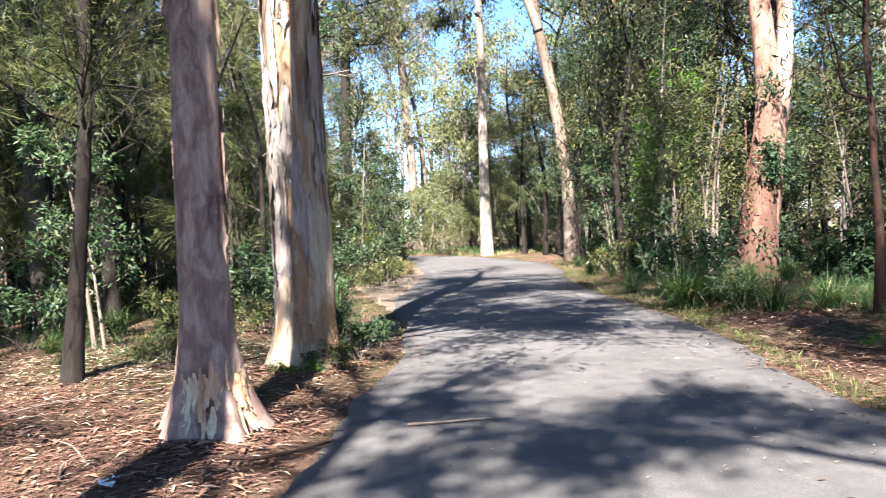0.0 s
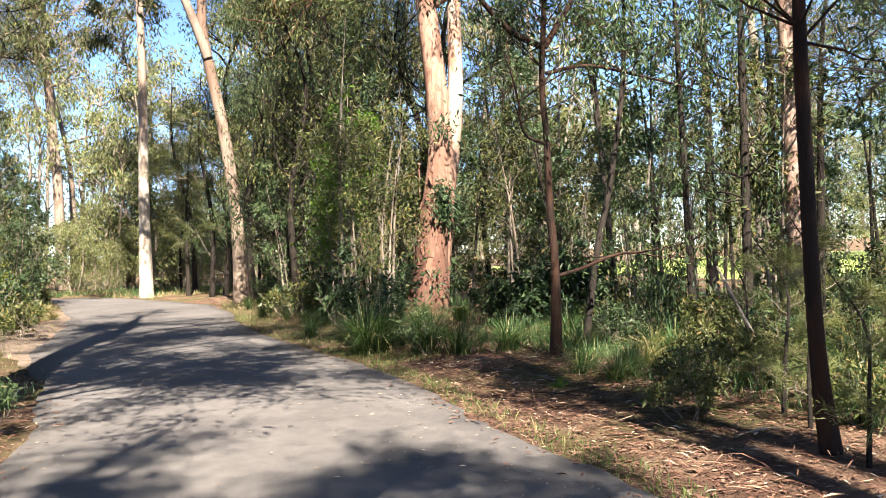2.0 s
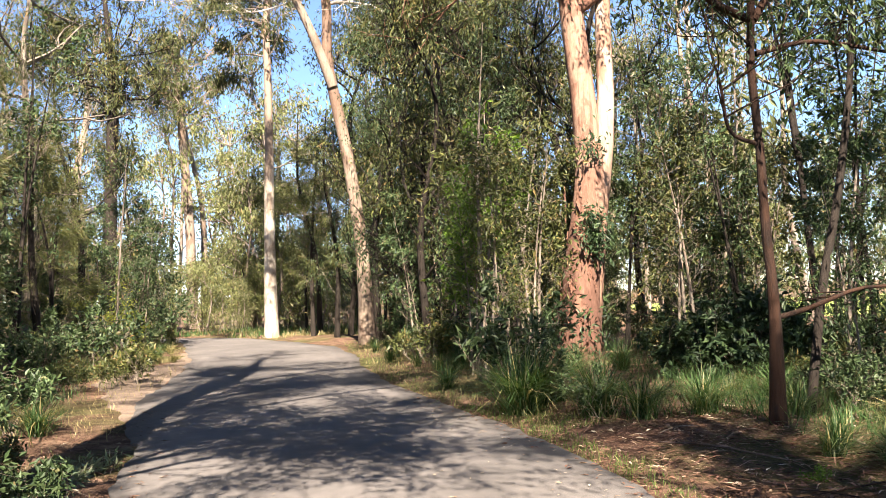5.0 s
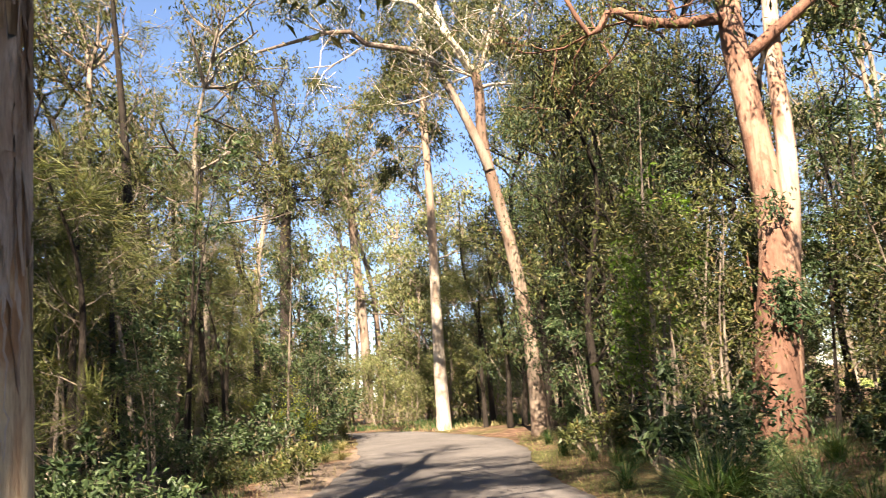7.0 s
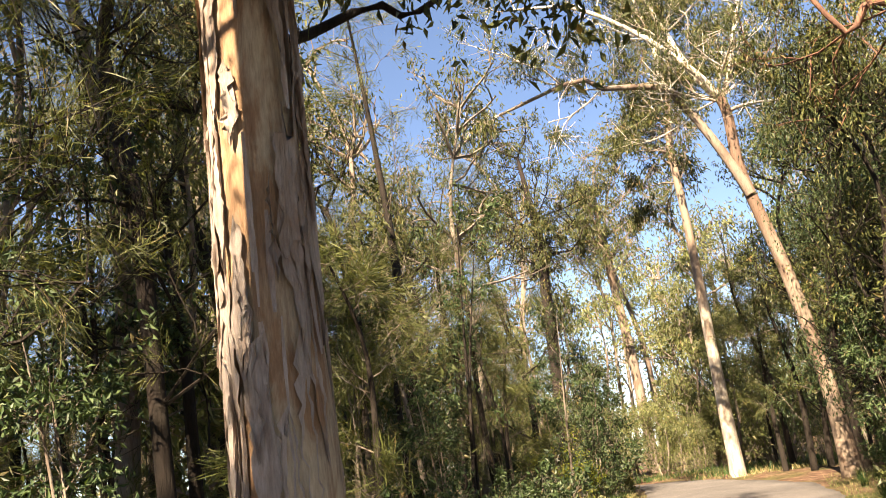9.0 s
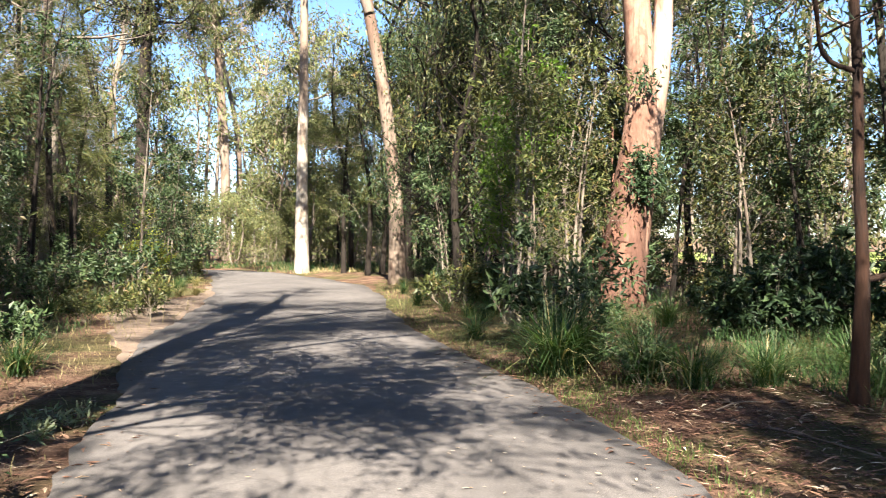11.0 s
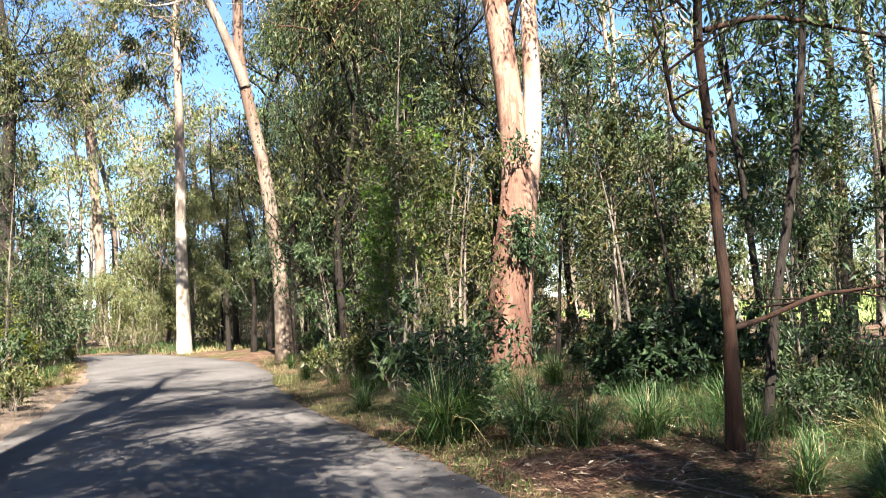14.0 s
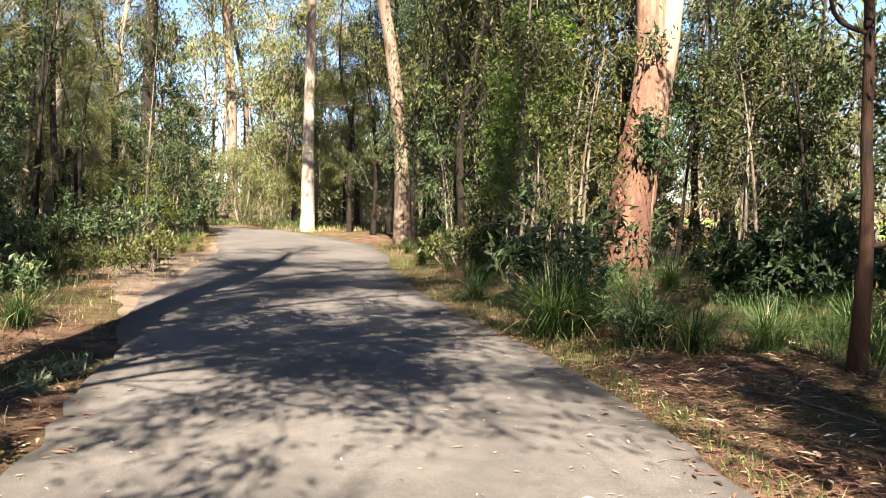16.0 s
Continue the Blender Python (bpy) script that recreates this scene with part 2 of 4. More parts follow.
# ---------- mesh helpers ----------
def quads(name, V, F, material, smooth=False):
    """A mesh from arrays of corners and of four-cornered faces."""
    V, F = np.asarray(V, np.float32), np.asarray(F, np.int32)
    me = bpy.data.meshes.new(name)
    me.vertices.add(len(V))
    me.vertices.foreach_set("co", V.ravel())
    me.loops.add(F.size)
    me.loops.foreach_set("vertex_index", F.ravel())
    me.polygons.add(len(F))
    me.polygons.foreach_set("loop_start", np.arange(len(F), dtype=np.int32) * 4)
    me.polygons.foreach_set("use_smooth", np.full(len(F), smooth))
    me.update(calc_edges=True)
    me.validate()
    me.materials.append(material)
    return me


def part(name, VF, material, parent=None, label="", smooth=False):
    ob = new(name, quads(name, VF[0], VF[1], material, smooth))
    if parent is not None:
        ob.parent = parent
    if label:
        tagged(ob, label)
    return ob


def join(lists):
    V, F, n = [], [], 0
    for v, f in lists:
        V.append(v)
        F.append(np.asarray(f) + n)
        n += len(v)
    return np.concatenate(V), np.concatenate(F)


def spline(ctrl, n):
    """A smooth line of n points through the control rows."""
    P = np.asarray(ctrl, float)
    if len(P) == 2:
        u = np.linspace(0, 1, n)[:, None]
        return P[0] * (1 - u) + P[1] * u
    Q = np.vstack([2 * P[0] - P[1], P, 2 * P[-1] - P[-2]])
    u = np.linspace(0, len(P) - 1 - 1e-6, n)
    i = u.astype(int)
    f = (u - i)[:, None]
    a, b, c, d = Q[i], Q[i + 1], Q[i + 2], Q[i + 3]
    return 0.5 * (2 * b + (c - a) * f + (2 * a - 5 * b + 4 * c - d) * f**2 + (3 * b - a - 3 * c + d) * f**3)


def tube(line, radii, sides=8, rough=0.0, lobes=0.0, rng=None):
    """A tapering limb round a line. lobes: how far the foot spreads into roots."""
    L, R = np.asarray(line, float), np.asarray(radii, float)
    n = len(L)
    T = np.gradient(L, axis=0)
    T /= np.linalg.norm(T, axis=1)[:, None] + 1e-9
    ref = np.array([0.0, 1.0, 0.0]) if abs(T[0, 1]) < 0.8 else np.array([1.0, 0, 0])
    A = np.cross(T, ref)
    A /= np.linalg.norm(A, axis=1)[:, None] + 1e-9
    B = np.cross(T, A)
    th = np.linspace(0, 2 * np.pi, sides, endpoint=False)
    rad = R[:, None] * np.ones(sides)
    if rough and rng is not None:
        ph = rng.uniform(0, 6.28, 4)
        h = L[:, 2][:, None]
        rad = rad * (1 + rough * (np.sin(2 * th + ph[0] + h * 0.6) + 0.7 * np.sin(3 * th + ph[1] - h * 1.1) + 0.5 * np.sin(5 * th + ph[2] + h * 1.7)) + rough * 0.5 * rng.normal(size=rad.shape))
    if lobes:
        h = (L[:, 2] - L[0, 2])[:, None]
        rad = rad * (1 + lobes * np.exp(-h / (1.3 * R[0])) * (0.6 + 0.5 * np.cos(5 * th + 1.0) + 0.25 * np.cos(8 * th)))
    V = L[:, None, :] + rad[:, :, None] * (np.cos(th)[:, None] * A[:, None, :] + np.sin(th)[:, None] * B[:, None, :])
    i = np.arange(n - 1)[:, None] * sides
    j = np.arange(sides)[None]
    k = (j + 1) % sides
    F = np.stack([i + j, i + k, i + sides + k, i + sides + j], -1).reshape(-1, 4)
    return V.reshape(-1, 3), F


def blades(pos, way, length, width, rng, fold=0.12):
    """Leaf blades from pos along way, one bent kite each."""
    n = len(pos)
    way = way / (np.linalg.norm(way, axis=1)[:, None] + 1e-9)
    side = np.cross(way, rng.normal(size=(n, 3)))
    side /= np.linalg.norm(side, axis=1)[:, None] + 1e-9
    up = np.cross(side, way)
    Ln, Wd = np.asarray(length).reshape(-1, 1) * np.ones((n, 1)), np.asarray(width).reshape(-1, 1) * np.ones((n, 1))
    mid = pos + way * Ln * 0.45 + up * Ln * fold
    V = np.stack([pos, mid + side * Wd / 2, pos + way * Ln, mid - side * Wd / 2], 1).reshape(-1, 3)
    return V, np.arange(4 * n).reshape(n, 4)


def unit(v):
    return v / (np.linalg.norm(v) + 1e-9)


class Grower:
    """Grows limbs and twigs from given starts, and remembers where leaves sit."""

    def __init__(self, seed, sides=4):
        self.rng = np.random.default_rng(seed)
        self.limbs, self.tips, self.sides = [], [], sides

    def limb(self, ctrl, r0, r1, n=7, sides=None):
        line = spline(ctrl, n)
        self.limbs.append(tube(line, np.linspace(r0, r1, n), sides or self.sides))
        return line

    def grow(self, start, way, length, radius, depth, kids=(3, 5), lift=0.25, droop=0.0, spread=0.8):
        rng = self.rng
        n = 4
        pts, d = [np.array(start, float)], unit(np.array(way, float))
        for _ in range(n - 1):
            d = unit(d + rng.normal(scale=0.22, size=3) + np.array([0, 0, lift * 0.25 - droop * 0.25]))
            pts.append(pts[-1] + d * length / (n - 1))
        pts = np.array(pts)
        if depth > 0:
            self.limbs.append(tube(pts, np.linspace(radius, radius * 0.45, n), self.sides))
        else:
            self.limbs.append(tube(pts[[0, 3]], np.array([radius, radius * 0.4]), 3))
        if depth == 0:
            self.tips.append(pts)
            return
        for i in range(rng.integers(*kids) + 1):
            u = rng.uniform(0.35, 1.0)
            k = min(int(u * (n - 1)), n - 2)
            p = pts[k] + (pts[k + 1] - pts[k]) * (u * (n - 1) - k)
            w = unit(d + rng.normal(scale=spread, size=3) + np.array([0, 0, lift - droop]))
            self.grow(p, w, length * rng.uniform(0.45, 0.75), radius * 0.5, depth - 1, kids, lift, droop, spread)

    def leaf_points(self, per_tip, scatter, even=0.55):
        rng = self.rng
        T = np.array(self.tips)
        load = rng.gamma(even, size=len(T))  # some sprays are thick, some bare
        pick = rng.choice(len(T), per_tip * len(T), p=load / load.sum())
        u = rng.uniform(0.15, 1.0, len(pick)) * (T.shape[1] - 1)
        k = np.minimum(u.astype(int), T.shape[1] - 2)
        P = T[pick, k] + (T[pick, k + 1] - T[pick, k]) * (u - k)[:, None]
        D = T[pick, -1] - T[pick, 0]
        D /= np.linalg.norm(D, axis=1)[:, None] + 1e-9
        return P + rng.normal(scale=scatter, size=P.shape), D


def crown_gum(g, per_tip, scatter=0.16, size=(0.09, 0.16), slim=0.22, hang=0.9):
    P, D = g.leaf_points(per_tip, scatter)
    n = len(P)
    W = D * 0.3 + g.rng.normal(scale=0.5, size=(n, 3)) + np.array([0, 0, -hang])
    L = g.rng.uniform(*size, n)
    return blades(P, W, L, L * slim * g.rng.uniform(0.8, 1.3, n), g.rng)


def crown_needles(g, per_tip, size=(0.22, 0.40), width=0.018, hang=0.35):
    P, D = g.leaf_points(per_tip, 0.06, 3.0)
    n = len(P)
    W = D + g.rng.normal(scale=0.45, size=(n, 3)) + np.array([0, 0, -hang])
    L = g.rng.uniform(*size, n)
    return blades(P, W, L, width * g.rng.uniform(0.7, 1.4, n), g.rng, 0.06)


# ---------- the lie of the land ----------
EDGE_R = np.array([(-14, 2.5), (2, 2.4), (6, 2.28), (9.5, 2.2), (12.3, 2.0), (15, 1.5), (20, 0.98), (26, 0.95), (30.5, 0.5), (35, -0.9), (39.5, -2.6), (42, -5.0)])
EDGE_L = np.array([(-14, -1.3), (2, -1.5), (6, -1.52), (9.5, -1.55), (12.3, -1.98), (16, -2.75), (22, -2.95), (27, -3.4), (31, -4.1), (36, -4.9), (40, -5.6), (41.5, -6.5)])


def edge_right(y):
    return np.interp(y, EDGE_R[:, 0], EDGE_R[:, 1])


def edge_left(y):
    return np.interp(y, EDGE_L[:, 0], EDGE_L[:, 1])


def off_road(x, y):
    """Metres outside the sealed road, negative on it."""
    d = np.maximum(edge_left(y) - x, x - edge_right(y))
    bend = np.maximum(np.abs(y - 43.2 - 0.0 * x) - 2.0, x + 3.5)
    return np.where(y > 42, bend, np.minimum(d, np.where((x < -4) & (y > 39), bend, 99)))


def ground_z(x, y):
    x, y = np.asarray(x, float), np.asarray(y, float)
    o = np.clip(off_road(x, y), 0, 6)
    w = np.sin(x * 0.9 + 1.3 * np.sin(y * 0.37)) * np.sin(y * 0.71 + 0.8 * np.sin(x * 0.53)) * 0.06 + np.sin(x * 2.7 + y * 1.9) * np.sin(y * 2.3 - x * 1.1) * 0.022
    return w * np.clip(o / 1.5, 0, 1) + 0.045 * np.clip(o / 1.0, 0, 1) - 0.03


def build_ground():
    xs = np.concatenate([[-900, -300, -120, -70], np.arange(-45, -12, 1.5), np.arange(-12, 12, 0.3), np.arange(12, 46, 1.5), [70, 120, 300, 900]])
    ys = np.concatenate([[-900, -300, -100, -50], np.arange(-30, 0, 1.5), np.arange(0, 26, 0.3), np.arange(26, 70, 1.0), [80, 120, 300, 900]])
    X, Y = np.meshgrid(xs, ys)
    V = np.stack([X, Y, ground_z(X, Y)], -1).reshape(-1, 3)
    i = np.arange(len(ys) - 1)[:, None] * len(xs)
    j = np.arange(len(xs) - 1)[None]
    F = np.stack([i + j, i + j + 1, i + len(xs) + j + 1, i + len(xs) + j], -1).reshape(-1, 4)
    ob = part("ground", (V, F), FLOOR_MAT, None, "", True)
    tagged(ob, "red-brown forest floor of soil and leaf litter", "ground", kind="structure")


def build_road():
    rng = np.random.default_rng(5)
    ys = np.concatenate([np.arange(-14, 30, 0.22), np.arange(30, 40.0, 0.5)])
    jl, jr = rng.normal(scale=0.025, size=len(ys)), rng.normal(scale=0.025, size=len(ys))
    l = edge_left(ys) + jl + 0.05 * np.sin(ys * 1.7)
    r = edge_right(ys) + jr + 0.05 * np.sin(ys * 1.3 + 1)
    # the far end turns away to the west behind the shrubs
    left = np.concatenate([np.stack([l, ys], 1), [(-6.0, 40.6), (-7.5, 41.0), (-10, 41.2), (-14, 41.2), (-20, 41.0), (-28, 40.6), (-40, 40.0)]])
    right = np.concatenate([np.stack([r, ys], 1), [(-3.4, 41.2), (-4.6, 43.0), (-7, 44.6), (-11, 45.2), (-19, 45.2), (-28, 44.8), (-40, 44.2)]])
    cols = 9
    rows = []
    for a, b in zip(left, right):
        row = [(a[0], a[1], -0.06)]
        for k in range(cols):
            u = k / (cols - 1)
            row.append((a[0] + (b[0] - a[0]) * u, a[1] + (b[1] - a[1]) * u, 0.004 + 0.03 * (1 - (2 * u - 1) ** 2)))
        row.append((b[0], b[1], -0.06))
        rows.append(row)
    V = np.array(rows)
    m, c = V.shape[:2]
    i = np.arange(m - 1)[:, None] * c
    j = np.arange(c - 1)[None]
    F = np.stack([i + j, i + j + 1, i + c + j + 1, i + c + j], -1).reshape(-1, 4)
    ob = part("road", (V.reshape(-1, 3), F), ASPHALT, None, "", True)
    tagged(ob, "narrow grey asphalt road dappled with shade", "road", kind="structure")
    # bare sandy shoulder along the western edge
    ys = np.arange(14, 31, 0.3)
    w = 0.2 * np.clip((ys - 14) / 3, 0.1, 1) + 1.5 * np.exp(-((ys - 21.5) / 3.8) ** 2) + 0.06 * np.sin(ys * 1.9) + 0.06 * np.sin(ys * 4.7)
    rows = []
    for y, wd in zip(ys, w):
        e = float(edge_left(y))
        rows.append([(e + 0.12 - (wd + 0.12) * k / 5, y, float(ground_z(e - wd * k / 5, y)) + (0.018 if 0 < k < 5 else -0.02)) for k in range(6)])
    V = np.array(rows)
    m, c = V.shape[:2]
    i = np.arange(m - 1)[:, None] * c
    j = np.arange(c - 1)[None]
    F = np.stack([i + j + 1, i + j, i + c + j, i + c + j + 1], -1).reshape(-1, 4)
    ob = part("road_shoulder", (V.reshape(-1, 3), F), DIRT, None, "", True)
    tagged(ob, "bare sandy dirt shoulder beside the asphalt", "shoulder", kind="structure")


def build_lawn():
    m, nt, b = mat_new("lawn")
    v = coords(nt)
    c = ramp(nt, noise_tex(nt, v, 0.8, 6, 0.65), [(0.3, (0.13, 0.19, 0.035)), (0.7, (0.30, 0.33, 0.08))])
    nt.links.new(c, b.inputs["Base Color"])
    b.inputs["Roughness"].default_value = 0.9
    bump(nt, b, noise_tex(nt, v, 20, 5, 0.7), 0.8, 0.05)
    xs, ys = np.linspace(20, 78, 40), np.linspace(12, 74, 40)
    X, Y = np.meshgrid(xs, ys)
    rim = np.minimum(np.minimum(X - 20, 78 - X), np.minimum(Y - 12, 74 - Y)) < 0.5
    Z = np.where(rim, -0.05, ground_z(X, Y) + 0.06)
    i, j = np.arange(39)[:, None] * 40, np.arange(39)[None]
    F = np.stack([i + j, i + j + 1, i + 40 + j + 1, i + 40 + j], -1).reshape(-1, 4)
    tagged(part("lawn", (np.stack([X, Y, Z], -1).reshape(-1, 3), F), m, None, "", True), "sunlit yellow-green grass of a far clearing", "lawn", kind="structure")


build_ground()
build_road()
build_lawn()


def base(name, x, y, label, category, group="", sink=0.0):
    e = new(name)
    e.empty_display_size = 0.2
    e.location = (x, y, float(ground_z(x, y)) - sink)
    return tagged(e, label, category, group)


# ---------- trees seen close, one by one, and two unseen shade casters ---
def trunk_tree(name, label, seed, ctrl, radii, bark, limbs=(), depth=2, twigs=(1.6, 0.03), leaf="gum", leaf_mat=None, per_tip=16,
               sides=14, lobes=0.25, n=28, crown_from=0.75, shoots=10, size=(0.10, 0.17), kids=(3, 5), limb_bark=None):
    """A tree along a given trunk line, with its great limbs given and its twigs grown."""
    ctrl = np.asarray(ctrl, float)
    foot = ctrl[0].copy()
    e = base(name, foot[0], foot[1], label, "tree")
    loc = np.array(e.location)
    C = ctrl - loc
    C[0, 2] = -0.12
    line = spline(C, n)
    rr = np.interp(np.linspace(0, 1, n), np.linspace(0, 1, len(radii)), radii)
    g = Grower(seed)
    part("trunk", tube(line, rr, sides, 0.025, lobes, g.rng), bark, e, "", True)
    ends = [(line[-1], line[-1] - line[-2], rr[-1])]
    for lc, r0, r1, *own in limbs:
        ll = spline(np.asarray(lc, float) - loc, 12)
        part("limb", tube(ll, np.linspace(r0, r1, 12), 9, 0.03, 0, g.rng), own[0] if own else limb_bark or bark, e, "", True)
        for k in (5, 7, 9, 11) if len(own) < 2 else ():
            ends.append((ll[k], ll[k] - ll[k - 1] + g.rng.normal(scale=0.15, size=3), r1))
    for i in range(shoots):
        k = int(g.rng.uniform(crown_from, 1.0) * (n - 1))
        a = g.rng.uniform(0, 6.28)
        ends.append((line[k], np.array([math.cos(a), math.sin(a), g.rng.uniform(0.1, 0.8)]), rr[k] * 0.35))
    for p, w, r in ends:
        for _ in range(2):
            g.grow(p, unit(w) + g.rng.normal(scale=0.4, size=3), twigs[0] * g.rng.uniform(0.7, 1.3), max(min(r * 0.7, 0.06), twigs[1]), depth, kids)
    tagged(part("twigwork", join(g.limbs), limb_bark or bark, e), kind="stuff")
    if per_tip:
        lm = leaf_mat or LEAF_GUM
        part("crown", crown_gum(g, per_tip, 0.17, size) if leaf == "gum" else crown_needles(g, per_tip, (0.14, 0.30), 0.006), lm, e)
        tagged(e.children[-1], kind="stuff")
    return e


def flakes(e, seed, x, y, z0, z1, r, count, size, material, spread=0.02):
    """Loose strips of shed bark standing off a trunk."""
    rng = np.random.default_rng(seed)
    out = []
    for _ in range(count):
        a, h = rng.uniform(0, 6.28), rng.uniform(z0, z1)
        L, w = rng.uniform(*size), rng.uniform(0.02, 0.075)
        c, s = math.cos(a), math.sin(a)
        rows = []
        for k in range(5):
            u = k / 4
            off = r(h + u * L) + 0.004 + spread * (2 * u - 1) ** 2 * rng.uniform(0.3, 1.5)
            ww = w * (1 - 0.6 * abs(2 * u - 1))
            for q in (-1, 1):
                rows.append((x + off * c - q * ww / 2 * s, y + off * s + q * ww / 2 * c, h + u * L))
        V = np.array(rows)
        i = np.arange(4)[:, None] * 2
        out.append((V, np.concatenate([i, i + 1, i + 3, i + 2], 1)))
    tagged(part("shed_bark", join(out), material, e, "loose curling strips of shed bark"), kind="stuff")


t1 = trunk_tree("gum_tree", "smooth pinkish-grey gum tree with flaking foot beside the road", 11,
                [(-2.47, 5.6, 0), (-2.49, 5.6, 0.45), (-2.49, 5.6, 0.9), (-2.48, 5.6, 2.1), (-2.46, 5.6, 3.4), (-2.35, 5.5, 7), (-2.6, 5.3, 12), (-2.5, 5.0, 16)],
                [0.30, 0.225, 0.188, 0.170, 0.165, 0.16, 0.12, 0.06], BARK_PINK,
                limbs=[([(-2.4, 5.5, 4.9), (-2.0, 5.3, 5.5), (-1.5, 5.4, 5.9), (-0.9, 5.6, 6.1)], 0.06, 0.03),
                       ([(-2.37, 5.5, 5.3), (-1.9, 5.9, 5.9), (-1.5, 6.4, 6.3), (-1.0, 6.9, 6.5)], 0.07, 0.03),
                       ([(-2.38, 5.5, 5.6), (-1.3, 5.5, 6.6), (-0.2, 5.6, 7.1), (1.2, 5.8, 7.9)], 0.08, 0.03),
                       ([(-2.36, 5.5, 6.6), (-1.2, 5.2, 7.6), (0.3, 5.0, 8.0), (2.0, 4.6, 8.8)], 0.08, 0.03),
                       ([(-2.4, 5.4, 8.4), (-1.0, 5.8, 9.8), (0.6, 6.4, 10.6), (2.2, 6.8, 11.0)], 0.07, 0.03),
                       ([(-2.5, 5.3, 10.5), (-1.4, 5.6, 12.0), (0.2, 6.0, 13.0)], 0.06, 0.03)], shoots=7, lobes=0.75, sides=30, n=44, crown_from=0.7, twigs=(1.8, 0.018), per_tip=36, size=(0.12, 0.2), limb_bark=BARK_GREY)
flakes(t1, 3, 0, 0, 0.0, 0.35, lambda h: 0.235 + 0.16 * math.exp(-h / 0.22), 110, (0.10, 0.30), bark_material("bark_flake_cream", (0.62, 0.50, 0.33), (0.50, 0.30, 0.17), (0.26, 0.14, 0.09), (6, 6, 2), 0.5, 0.5), 0.016)
t2 = trunk_tree("gum_tree", "big gum tree shedding grey bark from a cream trunk", 12,
                [(-2.50, 8.42, 0), (-2.48, 8.4, 0.4), (-2.44, 8.4, 1.5), (-2.47, 8.4, 2.8), (-2.49, 8.4, 4.2), (-2.48, 8.4, 5.6), (-2.4, 8.3, 9), (-2.0, 8.2, 13), (-2.1, 8.0, 18)],
                [0.36, 0.31, 0.285, 0.27, 0.272, 0.275, 0.25, 0.19, 0.08], BARK_PEEL,
                limbs=[([(-2.47, 8.5, 4.35), (-2.4, 9.0, 4.65), (-2.29, 9.2, 4.8), (-1.9, 9.25, 4.87), (-1.69, 9.3, 4.72), (-1.44, 9.3, 4.78), (-1.0, 9.45, 4.95), (-0.6, 9.6, 4.9)], 0.05, 0.010, BARK_DARK, 0),
                       ([(-2.45, 8.5, 7.4), (-1.5, 8.8, 8.6), (-0.4, 9.2, 9.4), (0.8, 9.6, 9.8), (1.8, 10.0, 10.4)], 0.07, 0.02),
                       ([(-2.4, 8.3, 8.2), (-1.2, 8.8, 9.4), (0.4, 9.2, 10.0), (2.0, 9.6, 10.6)], 0.08, 0.03),
                       ([(-2.2, 8.2, 10.5), (-0.8, 8.4, 12.2), (1.0, 8.8, 13.4), (2.6, 9.0, 14.0)], 0.08, 0.03),
                       ([(-2.1, 8.2, 12.0), (-2.8, 8.6, 13.6), (-3.6, 9.2, 15)], 0.07, 0.03)], shoots=8, lobes=0.35, sides=28, n=56, crown_from=0.72, twigs=(2.0, 0.018), per_tip=14, limb_bark=BARK_GREY)
flakes(t2, 4, 0.02, -0.02, 0.0, 0.5, lambda h: 0.29 + 0.13 * math.exp(-h / 0.25), 36, (0.2, 0.6), BARK_PEEL, 0.05)
flakes(t2, 5, 0.03, -0.02, 0.6, 5.2, lambda h: 0.29, 70, (0.25, 0.9), BARK_SHEET, 0.022)


def bark_sheets(e, seed, x, y, z0, z1, r, count, material, arc=(0.18, 0.6), tall=(0.5, 1.7)):
    """Old bark still clinging in ragged curved sheets with lifted edges."""
    rng = np.random.default_rng(seed)
    for _ in range(count):
        a0, h, w, L = rng.uniform(0, 6.28), rng.uniform(z0, z1), rng.uniform(*arc), rng.uniform(*tall)
        rows, nu, nv = [], 5, 19
        lft = np.cumsum(rng.normal(0, 0.16, nv)) + rng.normal(0, 0.22, nv)
        rgt = np.cumsum(rng.normal(0, 0.16, nv)) + rng.normal(0, 0.22, nv)
        for j in range(nv):
            v = j / (nv - 1)
            half = w / 2 * max(0.06, (1 - v) ** 0.25 * min(1.0, (v * 2.2) ** 0.8) * (1 + 0.25 * math.sin(9 * v + a0)))
            for i in range(nu):
                u = 2 * i / (nu - 1) - 1
                a = a0 + u * half + (lft[j] if u < 0 else rgt[j]) * half * abs(u)
                off = r(h + v * L) + 0.012 + 0.022 * abs(u) ** 3 + 0.02 * max(0, 0.25 - v) * 4 * rng.uniform(0.2, 1)
                rows.append((x + off * math.cos(a), y + off * math.sin(a), h + (v + 0.06 * rng.normal() * (j in (0, nv - 1))) * L))
        i, j = np.arange(nv - 1)[:, None] * nu, np.arange(nu - 1)[None]
        F = np.stack([i + j, i + j + 1, i + nu + j + 1, i + nu + j], -1).reshape(-1, 4)
        part("bark_sheet", (np.array(rows), F), material, e, "grey sheet of old bark", True)


bark_sheets(t2, 6, 0.03, -0.02, 0.2, 5.6, lambda h: 0.283, 80, BARK_SHEET)
bark_sheets(t1, 7, -0.01, 0.0, 0.4, 3.4, lambda h: 0.176, 16, BARK_PINK, (0.2, 0.5), (0.2, 0.6))

